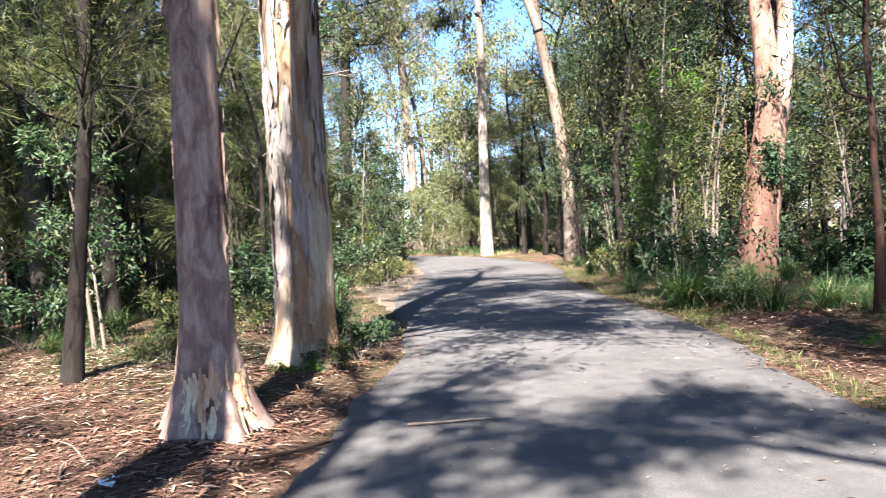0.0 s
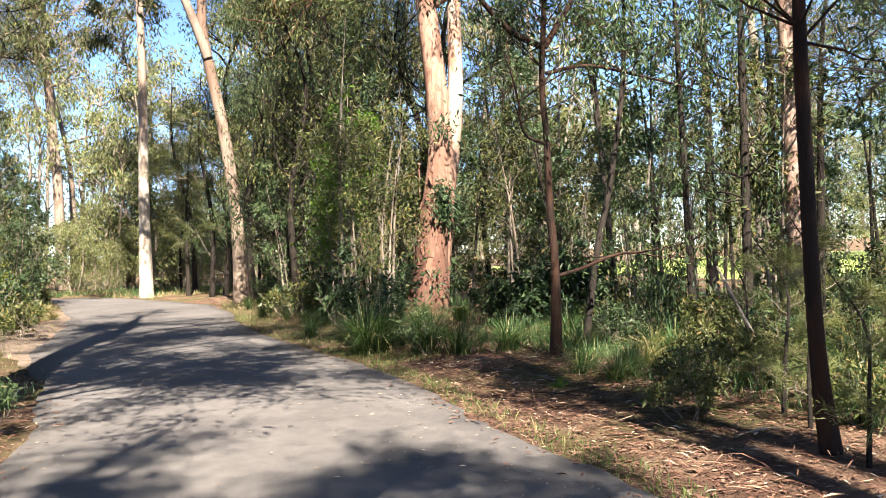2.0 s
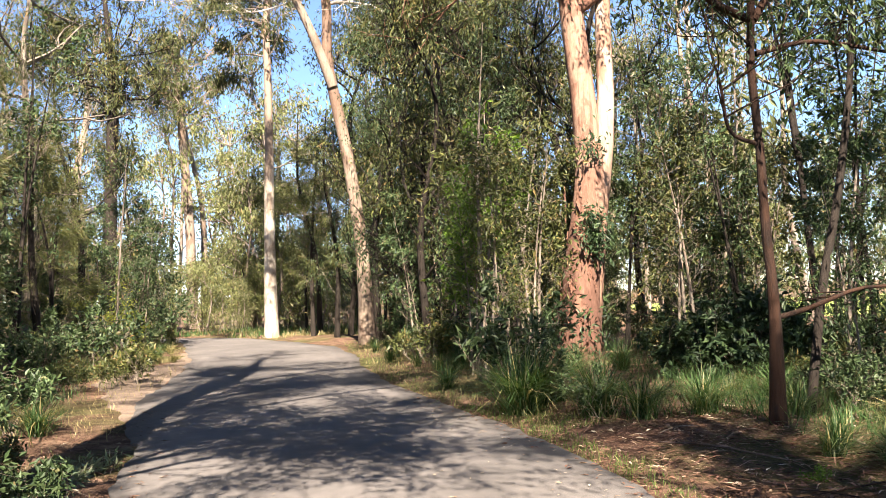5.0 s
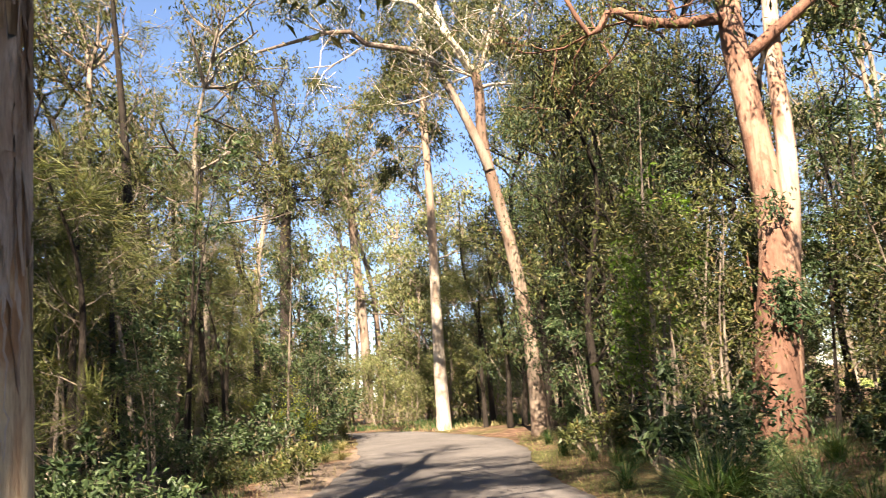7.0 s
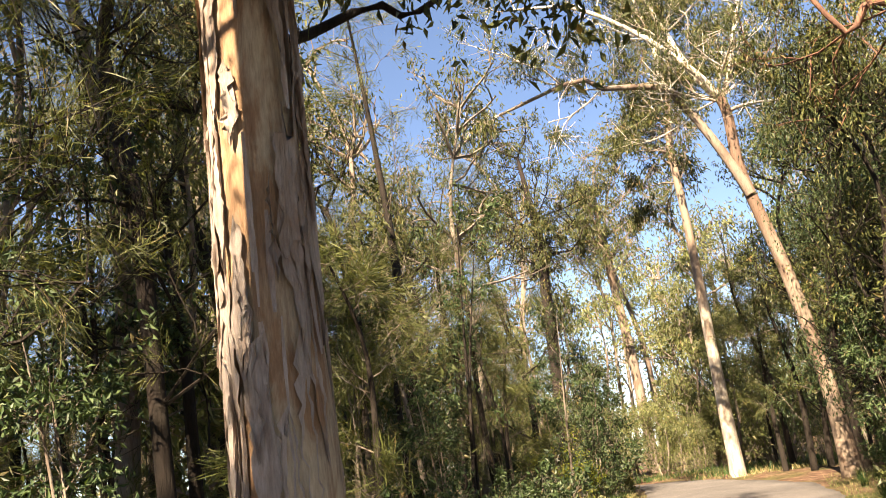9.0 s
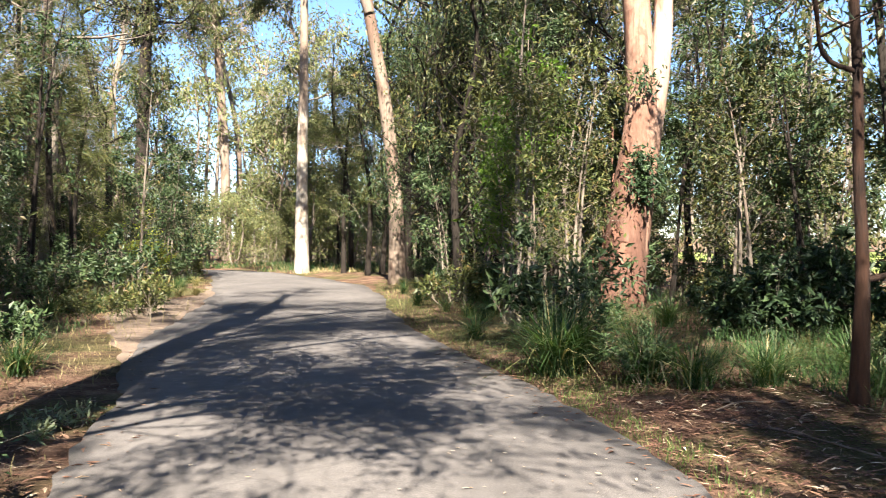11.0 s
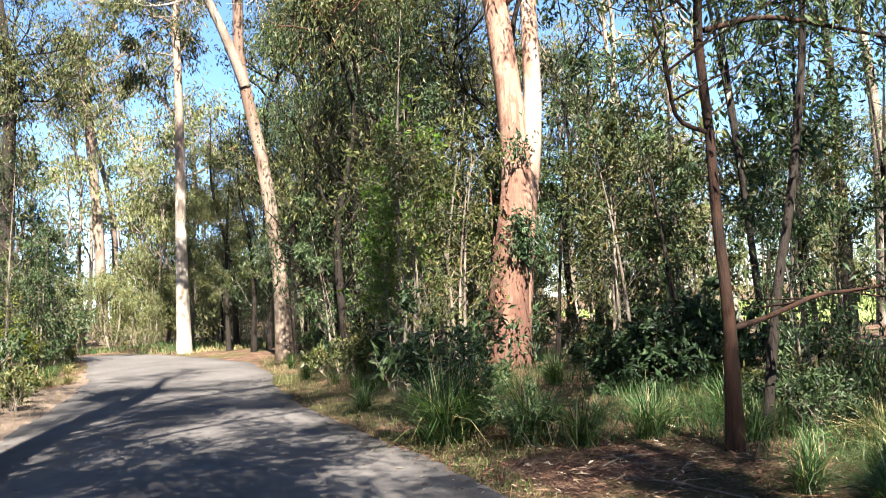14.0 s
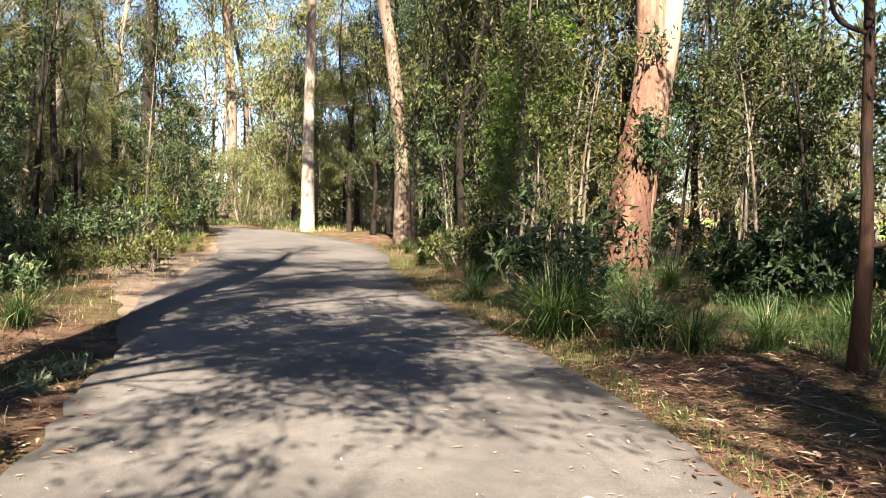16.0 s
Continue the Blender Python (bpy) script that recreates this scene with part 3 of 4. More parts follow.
lean = trunk_tree("leaning_gum_tree", "leaning tan gum tree with white forked limbs at the road edge", 13,
                  [(1.62, 30.3, 0), (1.56, 30.4, 2.9), (1.24, 30.5, 5.85), (0.90, 30.5, 7.8), (0.66, 30.5, 9.4), (0.68, 30.5, 11.1), (0.54, 30.5, 11.8)],
                  [0.28, 0.21, 0.195, 0.185, 0.175, 0.16, 0.145], BARK_LEAN,
                  limbs=[([(0.8, 30.4, 8.4), (0.42, 30.3, 9.5), (-0.04, 30.2, 10.65), (-0.69, 30.2, 12.0), (-1.05, 30.2, 12.5), (-2.76, 30.2, 12.9), (-3.52, 30.2, 13.5), (-4.78, 30.2, 13.35), (-6.43, 30.2, 13.05)], 0.17, 0.05, BARK_TAN),
                         ([(0.55, 30.5, 11.7), (-0.13, 30.5, 12.96), (-0.61, 30.5, 14.5), (-1.1, 30.5, 16)], 0.15, 0.05),
                         ([(0.5, 30.4, 11.8), (0.0, 30.0, 12.6), (-1.4, 29.6, 14.2), (-3.2, 29.3, 15.6), (-5, 29, 16)], 0.12, 0.04),
                         ([(0.6, 30.5, 11.6), (1.1, 30.5, 12.6), (1.4, 30.4, 13.6), (1.9, 30.4, 15)], 0.10, 0.04),
                         ([(0.68, 30.5, 11.2), (1.3, 30.6, 11.3), (2.2, 30.6, 11.2)], 0.07, 0.03),
                         ([(-1.0, 30.2, 12.5), (-1.1, 30.4, 14.5), (-1.6, 30.6, 17)], 0.09, 0.03)],
                  shoots=3, crown_from=0.9, lobes=0.15, twigs=(2.0, 0.025), per_tip=40, size=(0.11, 0.19), limb_bark=BARK_WHITE)
white = trunk_tree("white_gum_tree", "tall white-barked gum tree at the bend of the road", 14,
                   [(-1.86, 40, 0), (-1.84, 40, 3.8), (-1.75, 40, 7.6), (-1.7, 40, 11), (-1.66, 40, 14.4), (-1.0, 40, 17.6), (-0.9, 40, 21)],
                   [0.32, 0.225, 0.195, 0.165, 0.135, 0.10, 0.05], BARK_WHITE_HERO, shoots=20, crown_from=0.55, lobes=0.12, twigs=(2.0, 0.025), per_tip=16, size=(0.2, 0.32), limb_bark=BARK_TAN)
big = trunk_tree("twin_gum_tree", "massive salmon-barked gum tree with two trunks", 15,
                 [(5.26, 19.85, 0), (5.40, 19.85, 1.2), (5.54, 19.85, 2.4), (5.74, 19.85, 3.6), (5.72, 19.85, 4.6), (5.64, 19.85, 5.8), (5.5, 19.85, 7.6), (5.49, 19.85, 9.4), (5.6, 19.85, 13), (5.2, 19.7, 17)],
                 [0.50, 0.40, 0.36, 0.33, 0.28, 0.25, 0.235, 0.21, 0.14, 0.06], BARK_ORANGE,
                 limbs=[([(5.55, 19.95, 0.6), (5.78, 19.92, 2.4), (5.98, 19.85, 3.8), (6.14, 19.8, 5.2), (6.20, 19.85, 7.6), (6.38, 19.9, 9.4), (6.6, 20, 13), (6.9, 20, 17)], 0.27, 0.08, BARK_PALE, 0),
                        # limbs browner than the trunk, their shade painted in by the bark
                        ([(5.4, 19.8, 8.2), (4.64, 19.7, 8.12), (3.82, 19.7, 8.22), (3.21, 19.7, 8.53), (2.77, 19.7, 8.04), (2.3, 19.7, 9.0)], 0.13, 0.04, BARK_OLD_AND_SHADE),
                        ([(5.6, 19.75, 7.3), (6.58, 19.6, 8.03), (7.27, 19.6, 8.54), (7.98, 19.6, 9.0), (9.29, 19.6, 9.81)], 0.13, 0.05, BARK_OLD_AND_SHADE),
                        ([(7.0, 19.6, 8.35), (7.2, 19.5, 9.3), (7.5, 19.5, 10.6)], 0.09, 0.03, BARK_OLD_AND_SHADE),
                        ([(4.4, 19.7, 8.15), (4.3, 19.8, 9.0), (4.0, 19.8, 10.4)], 0.06, 0.03, BARK_OLD_AND_SHADE)],
                 shoots=6, crown_from=0.75, lobes=0.3, sides=20, n=40, twigs=(1.7, 0.022), per_tip=30, size=(0.10, 0.17), limb_bark=BARK_OLD_AND_SHADE)


def climber(e, seed, clumps, material, name="creeper", label="dark leafy creeper on the bark"):
    """Leafy creeper in clumps of (x, y, z, spread, how many) on a trunk."""
    rng = np.random.default_rng(seed)
    P = np.concatenate([np.array([x, y, z]) + rng.normal(size=(n, 3)) * np.array([sp, sp * 0.6, sp * 1.3]) for x, y, z, sp, n in clumps])
    L = rng.uniform(0.08, 0.17, len(P))
    tagged(part(name, blades(P, rng.normal(scale=0.6, size=P.shape) + np.array([0, -0.3, -0.6]), L, L * 0.35, rng), material, e, label), kind="stuff")


climber(t2, 92, [(1.35, 1.0, 4.95, 0.2, 150), (1.75, 1.15, 4.75, 0.22, 220), (0.9, 0.9, 4.85, 0.12, 50), (2.0, 1.2, 4.6, 0.2, 120)], LEAF_GUM, "leaf_spray", "hanging spray of dull green gum leaves")
climber(big, 91, [(0.38, -0.50, 2.45, 0.17, 420), (0.34, -0.50, 2.85, 0.12, 160), (0.36, -0.48, 4.4, 0.15, 120), (0.2, -0.62, 0.7, 0.2, 120)], LEAF_DEEP)
for k, (bx, z0, z1, br) in enumerate(((-0.0, 0.2, 1.1, 0.44), (0.14, 1.0, 2.2, 0.385), (0.28, 2.0, 3.4, 0.345))):
    bark_sheets(big, 120 + k, bx, 0.0, z0, z1, lambda h: br, 16, BARK_OLD_AND_SHADE, (0.15, 0.5), (0.15, 0.5))
thin = trunk_tree("slender_tree", "slender red-brown tree with dark forked branches in the verge", 16,
                  [(4.44, 10.8, 0), (4.48, 10.8, 1.15), (4.44, 10.8, 2), (4.43, 10.8, 2.8), (4.39, 10.8, 3.6), (4.42, 10.8, 4.1), (4.49, 10.8, 4.9), (4.6, 10.8, 5.6), (4.5, 10.9, 7.2)],
                  [0.09, 0.054, 0.047, 0.044, 0.042, 0.039, 0.034, 0.03, 0.014], BARK_RED,
                  limbs=[([(4.42, 10.8, 4.1), (3.94, 10.7, 4.26), (3.49, 10.6, 4.64), (3.06, 10.5, 5.14), (2.6, 10.4, 5.5)], 0.044, 0.018),
                         ([(4.45, 10.8, 4.1), (4.88, 10.8, 4.77), (5.02, 10.8, 5.18), (5.3, 10.8, 6)], 0.044, 0.018),
                         ([(4.47, 10.8, 1.08), (4.72, 10.76, 1.14), (4.98, 10.7, 1.23), (5.3, 10.66, 1.34), (5.61, 10.6, 1.36), (6.1, 10.5, 1.42), (6.6, 10.4, 1.6)], 0.030, 0.010),
                         ([(4.47, 10.8, 2.81), (4.1, 10.75, 2.95), (4.0, 10.7, 3.39), (3.9, 10.7, 3.8)], 0.024, 0.010),
                         ([(4.45, 10.8, 3.75), (5.0, 10.7, 3.85), (5.6, 10.5, 3.7), (6.3, 10.3, 3.5)], 0.03, 0.012)],
                  depth=1, shoots=9, crown_from=0.55, sides=12, lobes=0.1, twigs=(0.9, 0.010), per_tip=24, leaf_mat=LEAF_GREEN, size=(0.08, 0.14))
thin2 = trunk_tree("slender_tree", "slanting slim dark tree beside the red-brown one", 17,
                   [(5.14, 11.4, 0), (5.38, 11.4, 1.27), (5.63, 11.4, 2.26), (5.83, 11.4, 3.26), (5.95, 11.4, 4.2), (6.0, 11.4, 6)],
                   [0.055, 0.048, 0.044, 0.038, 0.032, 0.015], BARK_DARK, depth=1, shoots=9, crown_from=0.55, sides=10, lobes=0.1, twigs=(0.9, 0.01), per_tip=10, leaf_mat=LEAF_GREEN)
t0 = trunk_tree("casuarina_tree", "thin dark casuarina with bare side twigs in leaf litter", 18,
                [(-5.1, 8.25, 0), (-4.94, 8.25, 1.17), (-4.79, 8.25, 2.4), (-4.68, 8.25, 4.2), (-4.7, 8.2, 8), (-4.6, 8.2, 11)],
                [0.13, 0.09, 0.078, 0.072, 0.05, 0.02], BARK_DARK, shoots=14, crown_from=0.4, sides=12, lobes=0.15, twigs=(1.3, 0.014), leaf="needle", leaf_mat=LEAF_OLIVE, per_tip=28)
r3 = trunk_tree("slender_tree", "slender dark-footed tree among ferny undergrowth", 19,
                [(3.75, 5.05, 0), (3.66, 5.05, 0.82), (3.63, 5.05, 2.4), (3.63, 5.05, 3.0), (3.6, 5.0, 5), (3.7, 5, 7)],
                [0.075, 0.050, 0.045, 0.042, 0.032, 0.015], BARK_RED, depth=1, shoots=9, crown_from=0.5, sides=12, lobes=0.1, twigs=(1.1, 0.012), per_tip=10, leaf_mat=LEAF_GREEN)
r4 = trunk_tree("slender_tree", "pale crooked sapling at the edge of the verge", 20,
                [(4.47, 5.0, 0), (4.44, 5, 1.05), (4.6, 5, 1.83), (4.62, 5, 2.8), (4.8, 5, 4)],
                [0.045, 0.036, 0.03, 0.024, 0.012], BARK_GREY, depth=1, shoots=7, crown_from=0.5, sides=10, lobes=0.1, twigs=(0.8, 0.01), leaf="needle", leaf_mat=LEAF_OLIVE, per_tip=26)
dark = trunk_tree("dark_gum_tree", "dark rough-barked gum tree behind the roadside shrubs", 21,
                  [(-9.8, 45, 0), (-9.54, 45, 4.6), (-9.3, 45, 9.9), (-9.2, 45, 12.5), (-9.6, 45, 17)],
                  [0.38, 0.31, 0.28, 0.25, 0.08], BARK_DARK, shoots=14, crown_from=0.5, lobes=0.1, twigs=(2.0, 0.03), per_tip=12, size=(0.2, 0.3))
farw = trunk_tree("white_gum_tree", "distant pale gum tree with a thin crown", 22,
                  [(-7.84, 60, 0), (-7.87, 60, 5.9), (-8.18, 60, 12), (-8.44, 60, 16), (-8.2, 60, 20)],
                  [0.38, 0.31, 0.27, 0.2, 0.06], BARK_TAN, shoots=14, crown_from=0.55, lobes=0.1, twigs=(2.4, 0.03), per_tip=14, size=(0.25, 0.4))
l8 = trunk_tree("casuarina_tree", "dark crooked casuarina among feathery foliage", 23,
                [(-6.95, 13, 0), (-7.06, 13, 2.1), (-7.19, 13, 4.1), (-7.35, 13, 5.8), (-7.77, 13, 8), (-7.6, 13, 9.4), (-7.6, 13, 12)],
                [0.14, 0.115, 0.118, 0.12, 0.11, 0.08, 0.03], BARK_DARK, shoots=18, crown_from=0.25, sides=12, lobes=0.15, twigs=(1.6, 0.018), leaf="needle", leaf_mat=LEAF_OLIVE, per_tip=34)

# added behind the walker, out of view, so its limbs shade the asphalt
over = trunk_tree("gum_tree", "tall gum tree added out of view, its limbs shading the road", 24,
                  [(4.5, -6, 0), (4.2, -6, 5), (3.4, -6, 10), (3.0, -6, 16)], [0.26, 0.2, 0.16, 0.05], BARK_GREY,
                  limbs=[([(3.55, -6, 9.0), (1.9, -5.9, 10.2), (0.8, -5.8, 11.0), (-0.3, -5.7, 11.4)], 0.09, 0.03),
                         ([(3.3, -6, 11.2), (2.7, -4.2, 11.8), (2.1, -2.4, 11.6), (1.6, -0.9, 11.2)], 0.07, 0.03, BARK_GREY, 0)],
                  shoots=2, twigs=(1.3, 0.018), per_tip=34, size=(0.14, 0.24))
# added where it is never seen; its trunk throws shade on t1
near = trunk_tree("gum_tree", "plain grey-trunked gum tree added out of view to cast shade", 29,
                  [(-2.72, 0.4, 0), (-2.69, 0.4, 3), (-2.68, 0.4, 6), (-2.70, 0.4, 8), (-2.8, 0.3, 9.6)], [0.29, 0.235, 0.22, 0.19, 0.06], BARK_GREY,
                  shoots=3, crown_from=0.93, twigs=(0.9, 0.016), per_tip=8)
pink = trunk_tree("gum_tree", "pink-barked gum tree at the edge of the clearing", 25,
                  [(7.69, 9.97, 0), (7.64, 9.97, 2.50), (7.57, 9.97, 6.00), (7.49, 9.97, 10)],
                  [0.20, 0.15, 0.13, 0.05], BARK_PINK, shoots=8, crown_from=0.55, lobes=0.2, twigs=(1.5, 0.016), per_tip=20)
for seed, ctrl, radii in ((26, [(6.74, 9.88, 0), (6.77, 9.88, 1.75), (6.80, 9.88, 4.20), (6.84, 9.88, 7)], [0.075, 0.06, 0.045, 0.015]),
                          (27, [(6.35, 10.51, 0), (6.31, 10.51, 1.62), (6.26, 10.51, 3.90), (6.2, 10.51, 6.5)], [0.06, 0.048, 0.036, 0.012])):
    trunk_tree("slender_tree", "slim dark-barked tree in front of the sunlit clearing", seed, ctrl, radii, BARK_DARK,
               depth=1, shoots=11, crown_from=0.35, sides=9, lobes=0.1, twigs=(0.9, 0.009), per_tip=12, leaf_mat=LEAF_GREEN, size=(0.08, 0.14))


# ---------- kinds of plants that repeat ----------
def plant(name, label, category, trunk_vf, bark, crowns, group):
    e = new(name)
    tagged(e, label, category, group)
    for nm, vf, m in [("trunk", trunk_vf, bark)] + crowns:
        ob = part(nm, vf, m, e, "", nm == "trunk")
        if nm != "trunk" or name == "shrub":
            tagged(ob, kind="stuff")
    return e


def make_casuarina(seed, H, label):
    g = Grower(seed, 4)
    rng = g.rng
    line = spline([(0, 0, -0.1), (rng.normal(0, .15), rng.normal(0, .15), H * .35), (rng.normal(0, .3), rng.normal(0, .3), H * .7), (rng.normal(0, .4), rng.normal(0, .4), H)], 14)
    r = np.linspace(0.011 * H + 0.02, 0.012, 14)
    tr = tube(line, r, 8, 0.03, 0.1, rng)
    for i in range(int(H * 2.7)):
        u = rng.uniform(0.14, 1.0)
        k = min(int(u * 13), 12)
        a = rng.uniform(0, 6.28)
        p = line[k] + (line[k + 1] - line[k]) * (u * 13 - k)
        g.grow(p, (math.cos(a), math.sin(a), 0.55), (1.25 - 0.75 * u) * H * 0.16, 0.012, 1, (3, 5), 0.25)
    br = join(g.limbs)
    return plant("casuarina_tree", label, "tree", tr, BARK_DARK, [("twigwork", br, BARK_GREY), ("crown", crown_needles(g, 44, (0.20, 0.44), 0.0095, 0.5), LEAF_OLIVE)], "forest casuarinas")


def make_gum(seed, H, label, bark, leaf, per=18, size=(0.16, 0.28), bare=0.45, kids=(2, 4)):
    g = Grower(seed, 4)
    rng = g.rng
    line = spline([(0, 0, -0.1), (rng.normal(0, .3), rng.normal(0, .3), H * .35), (rng.normal(0, .5), rng.normal(0, .5), H * .7), (rng.normal(0, .8), rng.normal(0, .8), H)], 16)
    r = np.linspace(0.010 * H + 0.03, 0.02, 16)
    tr = tube(line, r, 9, 0.03, 0.15, rng)
    for i in range(15):
        u = bare + (1 - bare) * rng.uniform(0.0, 1.0) ** 0.8
        k = min(int(u * 15), 14)
        a = rng.uniform(0, 6.28)
        g.grow(line[k], (math.cos(a), math.sin(a), rng.uniform(0.3, 1.0)), (1.3 - 0.6 * u) * H * 0.17, 0.004 * H, 2, kids, 0.3)
    return plant("gum_tree", label, "tree", tr, bark, [("twigwork", join(g.limbs), bark), ("crown", crown_gum(g, per, 0.3, size, 0.3), leaf)], "forest gum trees")


def make_sapling(seed, H, label, leaf, stems=3, per=10, size=(0.09, 0.16), bark=None):
    g = Grower(seed, 3)
    rng = g.rng
    tubes = []
    for s in range(stems):
        a = rng.uniform(0, 6.28)
        x0 = rng.normal(0, 0.12, 2)
        hh = H * rng.uniform(0.7, 1.05)
        line = spline([(x0[0], x0[1], -0.08), (x0[0] + .1 * math.cos(a) * H * .4, x0[1] + .1 * math.sin(a) * H * .4, hh * .5), (x0[0] + .2 * math.cos(a) * H * .6 + rng.normal(0, .1), x0[1] + .2 * math.sin(a) * H * .6, hh)], 9)
        tubes.append(tube(line, np.linspace(0.006 * H + 0.006, 0.004, 9), 6, 0.02, 0, rng))
        for i in range(int(7 + H * 2)):
            u = rng.uniform(0.2, 1)
            k = min(int(u * 8), 7)
            b = rng.uniform(0, 6.28)
            p = line[k] + (line[k + 1] - line[k]) * (u * 8 - k)
            g.grow(p, (math.cos(b), math.sin(b), 0.6), (1.1 - 0.5 * u) * (0.35 + 0.09 * H), 0.005, 1, (2, 4), 0.3)
    return plant("sapling", label, "sapling", join(tubes), bark or BARK_GREY, [("twigwork", join(g.limbs), bark or BARK_GREY), ("crown", crown_gum(g, per, 0.08, size, 0.34, 0.45), leaf)], "understorey saplings")


def make_shrub(seed, H, label, leaf, per=14, size=(0.07, 0.13), slim=0.4, stems=9):
    g = Grower(seed, 3)
    rng = g.rng
    for s in range(stems):
        a = rng.uniform(0, 6.28)
        g.grow((rng.normal(0, .08), rng.normal(0, .08), -0.05), (math.cos(a) * .7, math.sin(a) * .7, 1.0), H * rng.uniform(0.5, 0.8), 0.010, 2, (2, 4), 0.3)
    V, F = join(g.limbs)
    return plant("shrub", label, "shrub", (V, F), BARK_GREY, [("crown", crown_gum(g, per, 0.05, size, slim, 0.2), leaf)], "roadside shrubs")


def make_tussock(seed, H, n, label, material, name="grass_tussock"):
    rng = np.random.default_rng(seed)
    out = []
    a = rng.uniform(0, 6.28, n)
    lean_ = np.abs(rng.normal(0.95, 0.5, n))
    L = H * rng.uniform(0.6, 1.25, n)
    w = 0.0028 + 0.003 * rng.random(n)
    p0 = np.stack([rng.normal(0, .09 * H, n), rng.normal(0, .09 * H, n), np.full(n, -0.03)], 1)
    d = np.stack([np.cos(a), np.sin(a)], 1)
    s = np.stack([-np.sin(a), np.cos(a)], 1)
    rows = []
    for k, u in enumerate((0, 0.4, 0.75, 1.0)):
        out_r = L * lean_ * (u ** 1.7)
        z = L * (u - 0.45 * lean_ * u ** 2.6)
        ww = w * (1.0, 1.0, 0.65, 0.12)[k]
        c = np.concatenate([p0[:, :2] + d * out_r[:, None], z[:, None]], 1)
        sd = np.concatenate([s * ww[:, None], np.zeros((n, 1))], 1)
        rows += [c - sd, c + sd]
    V = np.stack(rows, 1).reshape(-1, 3)
    i = np.arange(n)[:, None] * 8
    F = np.concatenate([np.concatenate([i + 2 * k, i + 2 * k + 1, i + 2 * k + 3, i + 2 * k + 2], 1) for k in range(3)])
    F = F.reshape(3, n, 4)
    cut = n * 11 // 12
    e = part(name, (V[:8 * cut], F[:, :cut].reshape(-1, 4)), material)
    dead = part("dead_grass", (V[8 * cut:], F[:, cut:].reshape(-1, 4) - 8 * cut), GRASS_DRY if material is not GRASS_DRY else GRASS, e, "straw-coloured dead blades" if material is not GRASS_DRY else "few green blades")
    tagged(dead, kind="stuff")
    return tagged(e, label, "grass", "verge tussocks")


CAS = [make_casuarina(31, 8.0, "feathery olive casuarina tree in dense forest"), make_casuarina(32, 12.0, "tall feathery olive casuarina tree"), make_casuarina(33, 5.0, "young feathery casuarina tree")]
GUM = [make_gum(41, 16, "tall thin gum tree with sparse olive crown", BARK_GREY, LEAF_GUM, 22, (0.15, 0.28), 0.45, (1, 3)), make_gum(42, 20, "tall pale gum tree of the far forest", BARK_TAN, LEAF_GUM, 22, (0.17, 0.30), 0.4, (1, 3)),
       make_gum(43, 11, "bushy mid-height gum tree with olive leaves", BARK_DARK, LEAF_GUM, 26, (0.10, 0.17), 0.12)]
SAP = [make_sapling(51, 5.0, "leafy sapling with thin stems in the understorey", LEAF_GUM, 3, 15, (0.07, 0.13)), make_sapling(52, 3.2, "bushy green sapling in the understorey", LEAF_GREEN, 3, 16, (0.07, 0.12)),
       make_sapling(53, 6.5, "spindly dark-stemmed sapling with drooping leaves", LEAF_GREEN, 2, 16, (0.08, 0.13), BARK_DARK)]
POLE = [make_sapling(55, 7.5, "pale straight pole sapling with few leaves", LEAF_GUM, 1, 5, (0.10, 0.17), BARK_GREY)]
BRI = [make_sapling(54, 4.0, "bright green leafy sapling lit by the sun", LEAF_BRIGHT, 2, 10)]
# darker leaves than the gums: the thicket's deep shade is put into the colour
THICK = [make_gum(48, 9.5, "dense tree leafy to the ground, dark green standing for deep shade", BARK_DARK, LEAF_GREEN, 30, (0.09, 0.15), 0.06)]
# only ever stands out of view, as an added shade caster
SHADE = [make_gum(47, 14, "spreading gum tree with a dense high crown, added unseen for shade", BARK_GREY, LEAF_GUM, 42, (0.24, 0.36), 0.5)]
FAR = [make_gum(44, 13, "leafy tree low-branched in the far forest", BARK_GREY, LEAF_FAR_LIT, 20, (0.22, 0.37), 0.04, (1, 3)), make_gum(45, 9, "bushy olive tree in the far forest", BARK_TAN, LEAF_FAR_LIT, 20, (0.20, 0.34), 0.03, (1, 3)),
       make_gum(46, 5, "dense thicket tree in the far understorey", BARK_GREY, LEAF_FAR_LIT, 18, (0.15, 0.26), 0.02, (1, 3))]
SHR = [make_shrub(61, 1.2, "low leafy green shrub at the road edge", LEAF_GREEN, 12, (0.08, 0.14), 0.4, 7), make_shrub(62, 0.8, "low olive shrub on the forest floor", LEAF_GUM, 12, (0.07, 0.13), 0.35, 6)]
DEEP = [make_shrub(63, 1.5, "dense dark-green broad-leaved shrub", LEAF_DEEP, 16, (0.14, 0.22), 0.42, 9)]
YEL = [make_shrub(64, 2.2, "yellow-green shrub catching the sun", LEAF_YELLOW, 10)]
SEED = [make_shrub(65, 0.32, "bright green seedling in the leaf litter", LEAF_BRIGHT, 6, (0.06, 0.10), 0.4, 4), make_shrub(66, 0.42, "seedling with long pale leaves at the road edge", LEAF_WAN, 3, (0.10, 0.17), 0.22, 3)]
TUS = [make_tussock(71, 0.60, 300, "green strappy grass tussock on the verge", GRASS), make_tussock(72, 0.42, 180, "small green grass tussock", GRASS), make_tussock(73, 0.36, 160, "dry straw-coloured grass tussock", GRASS_DRY)]
used = set()


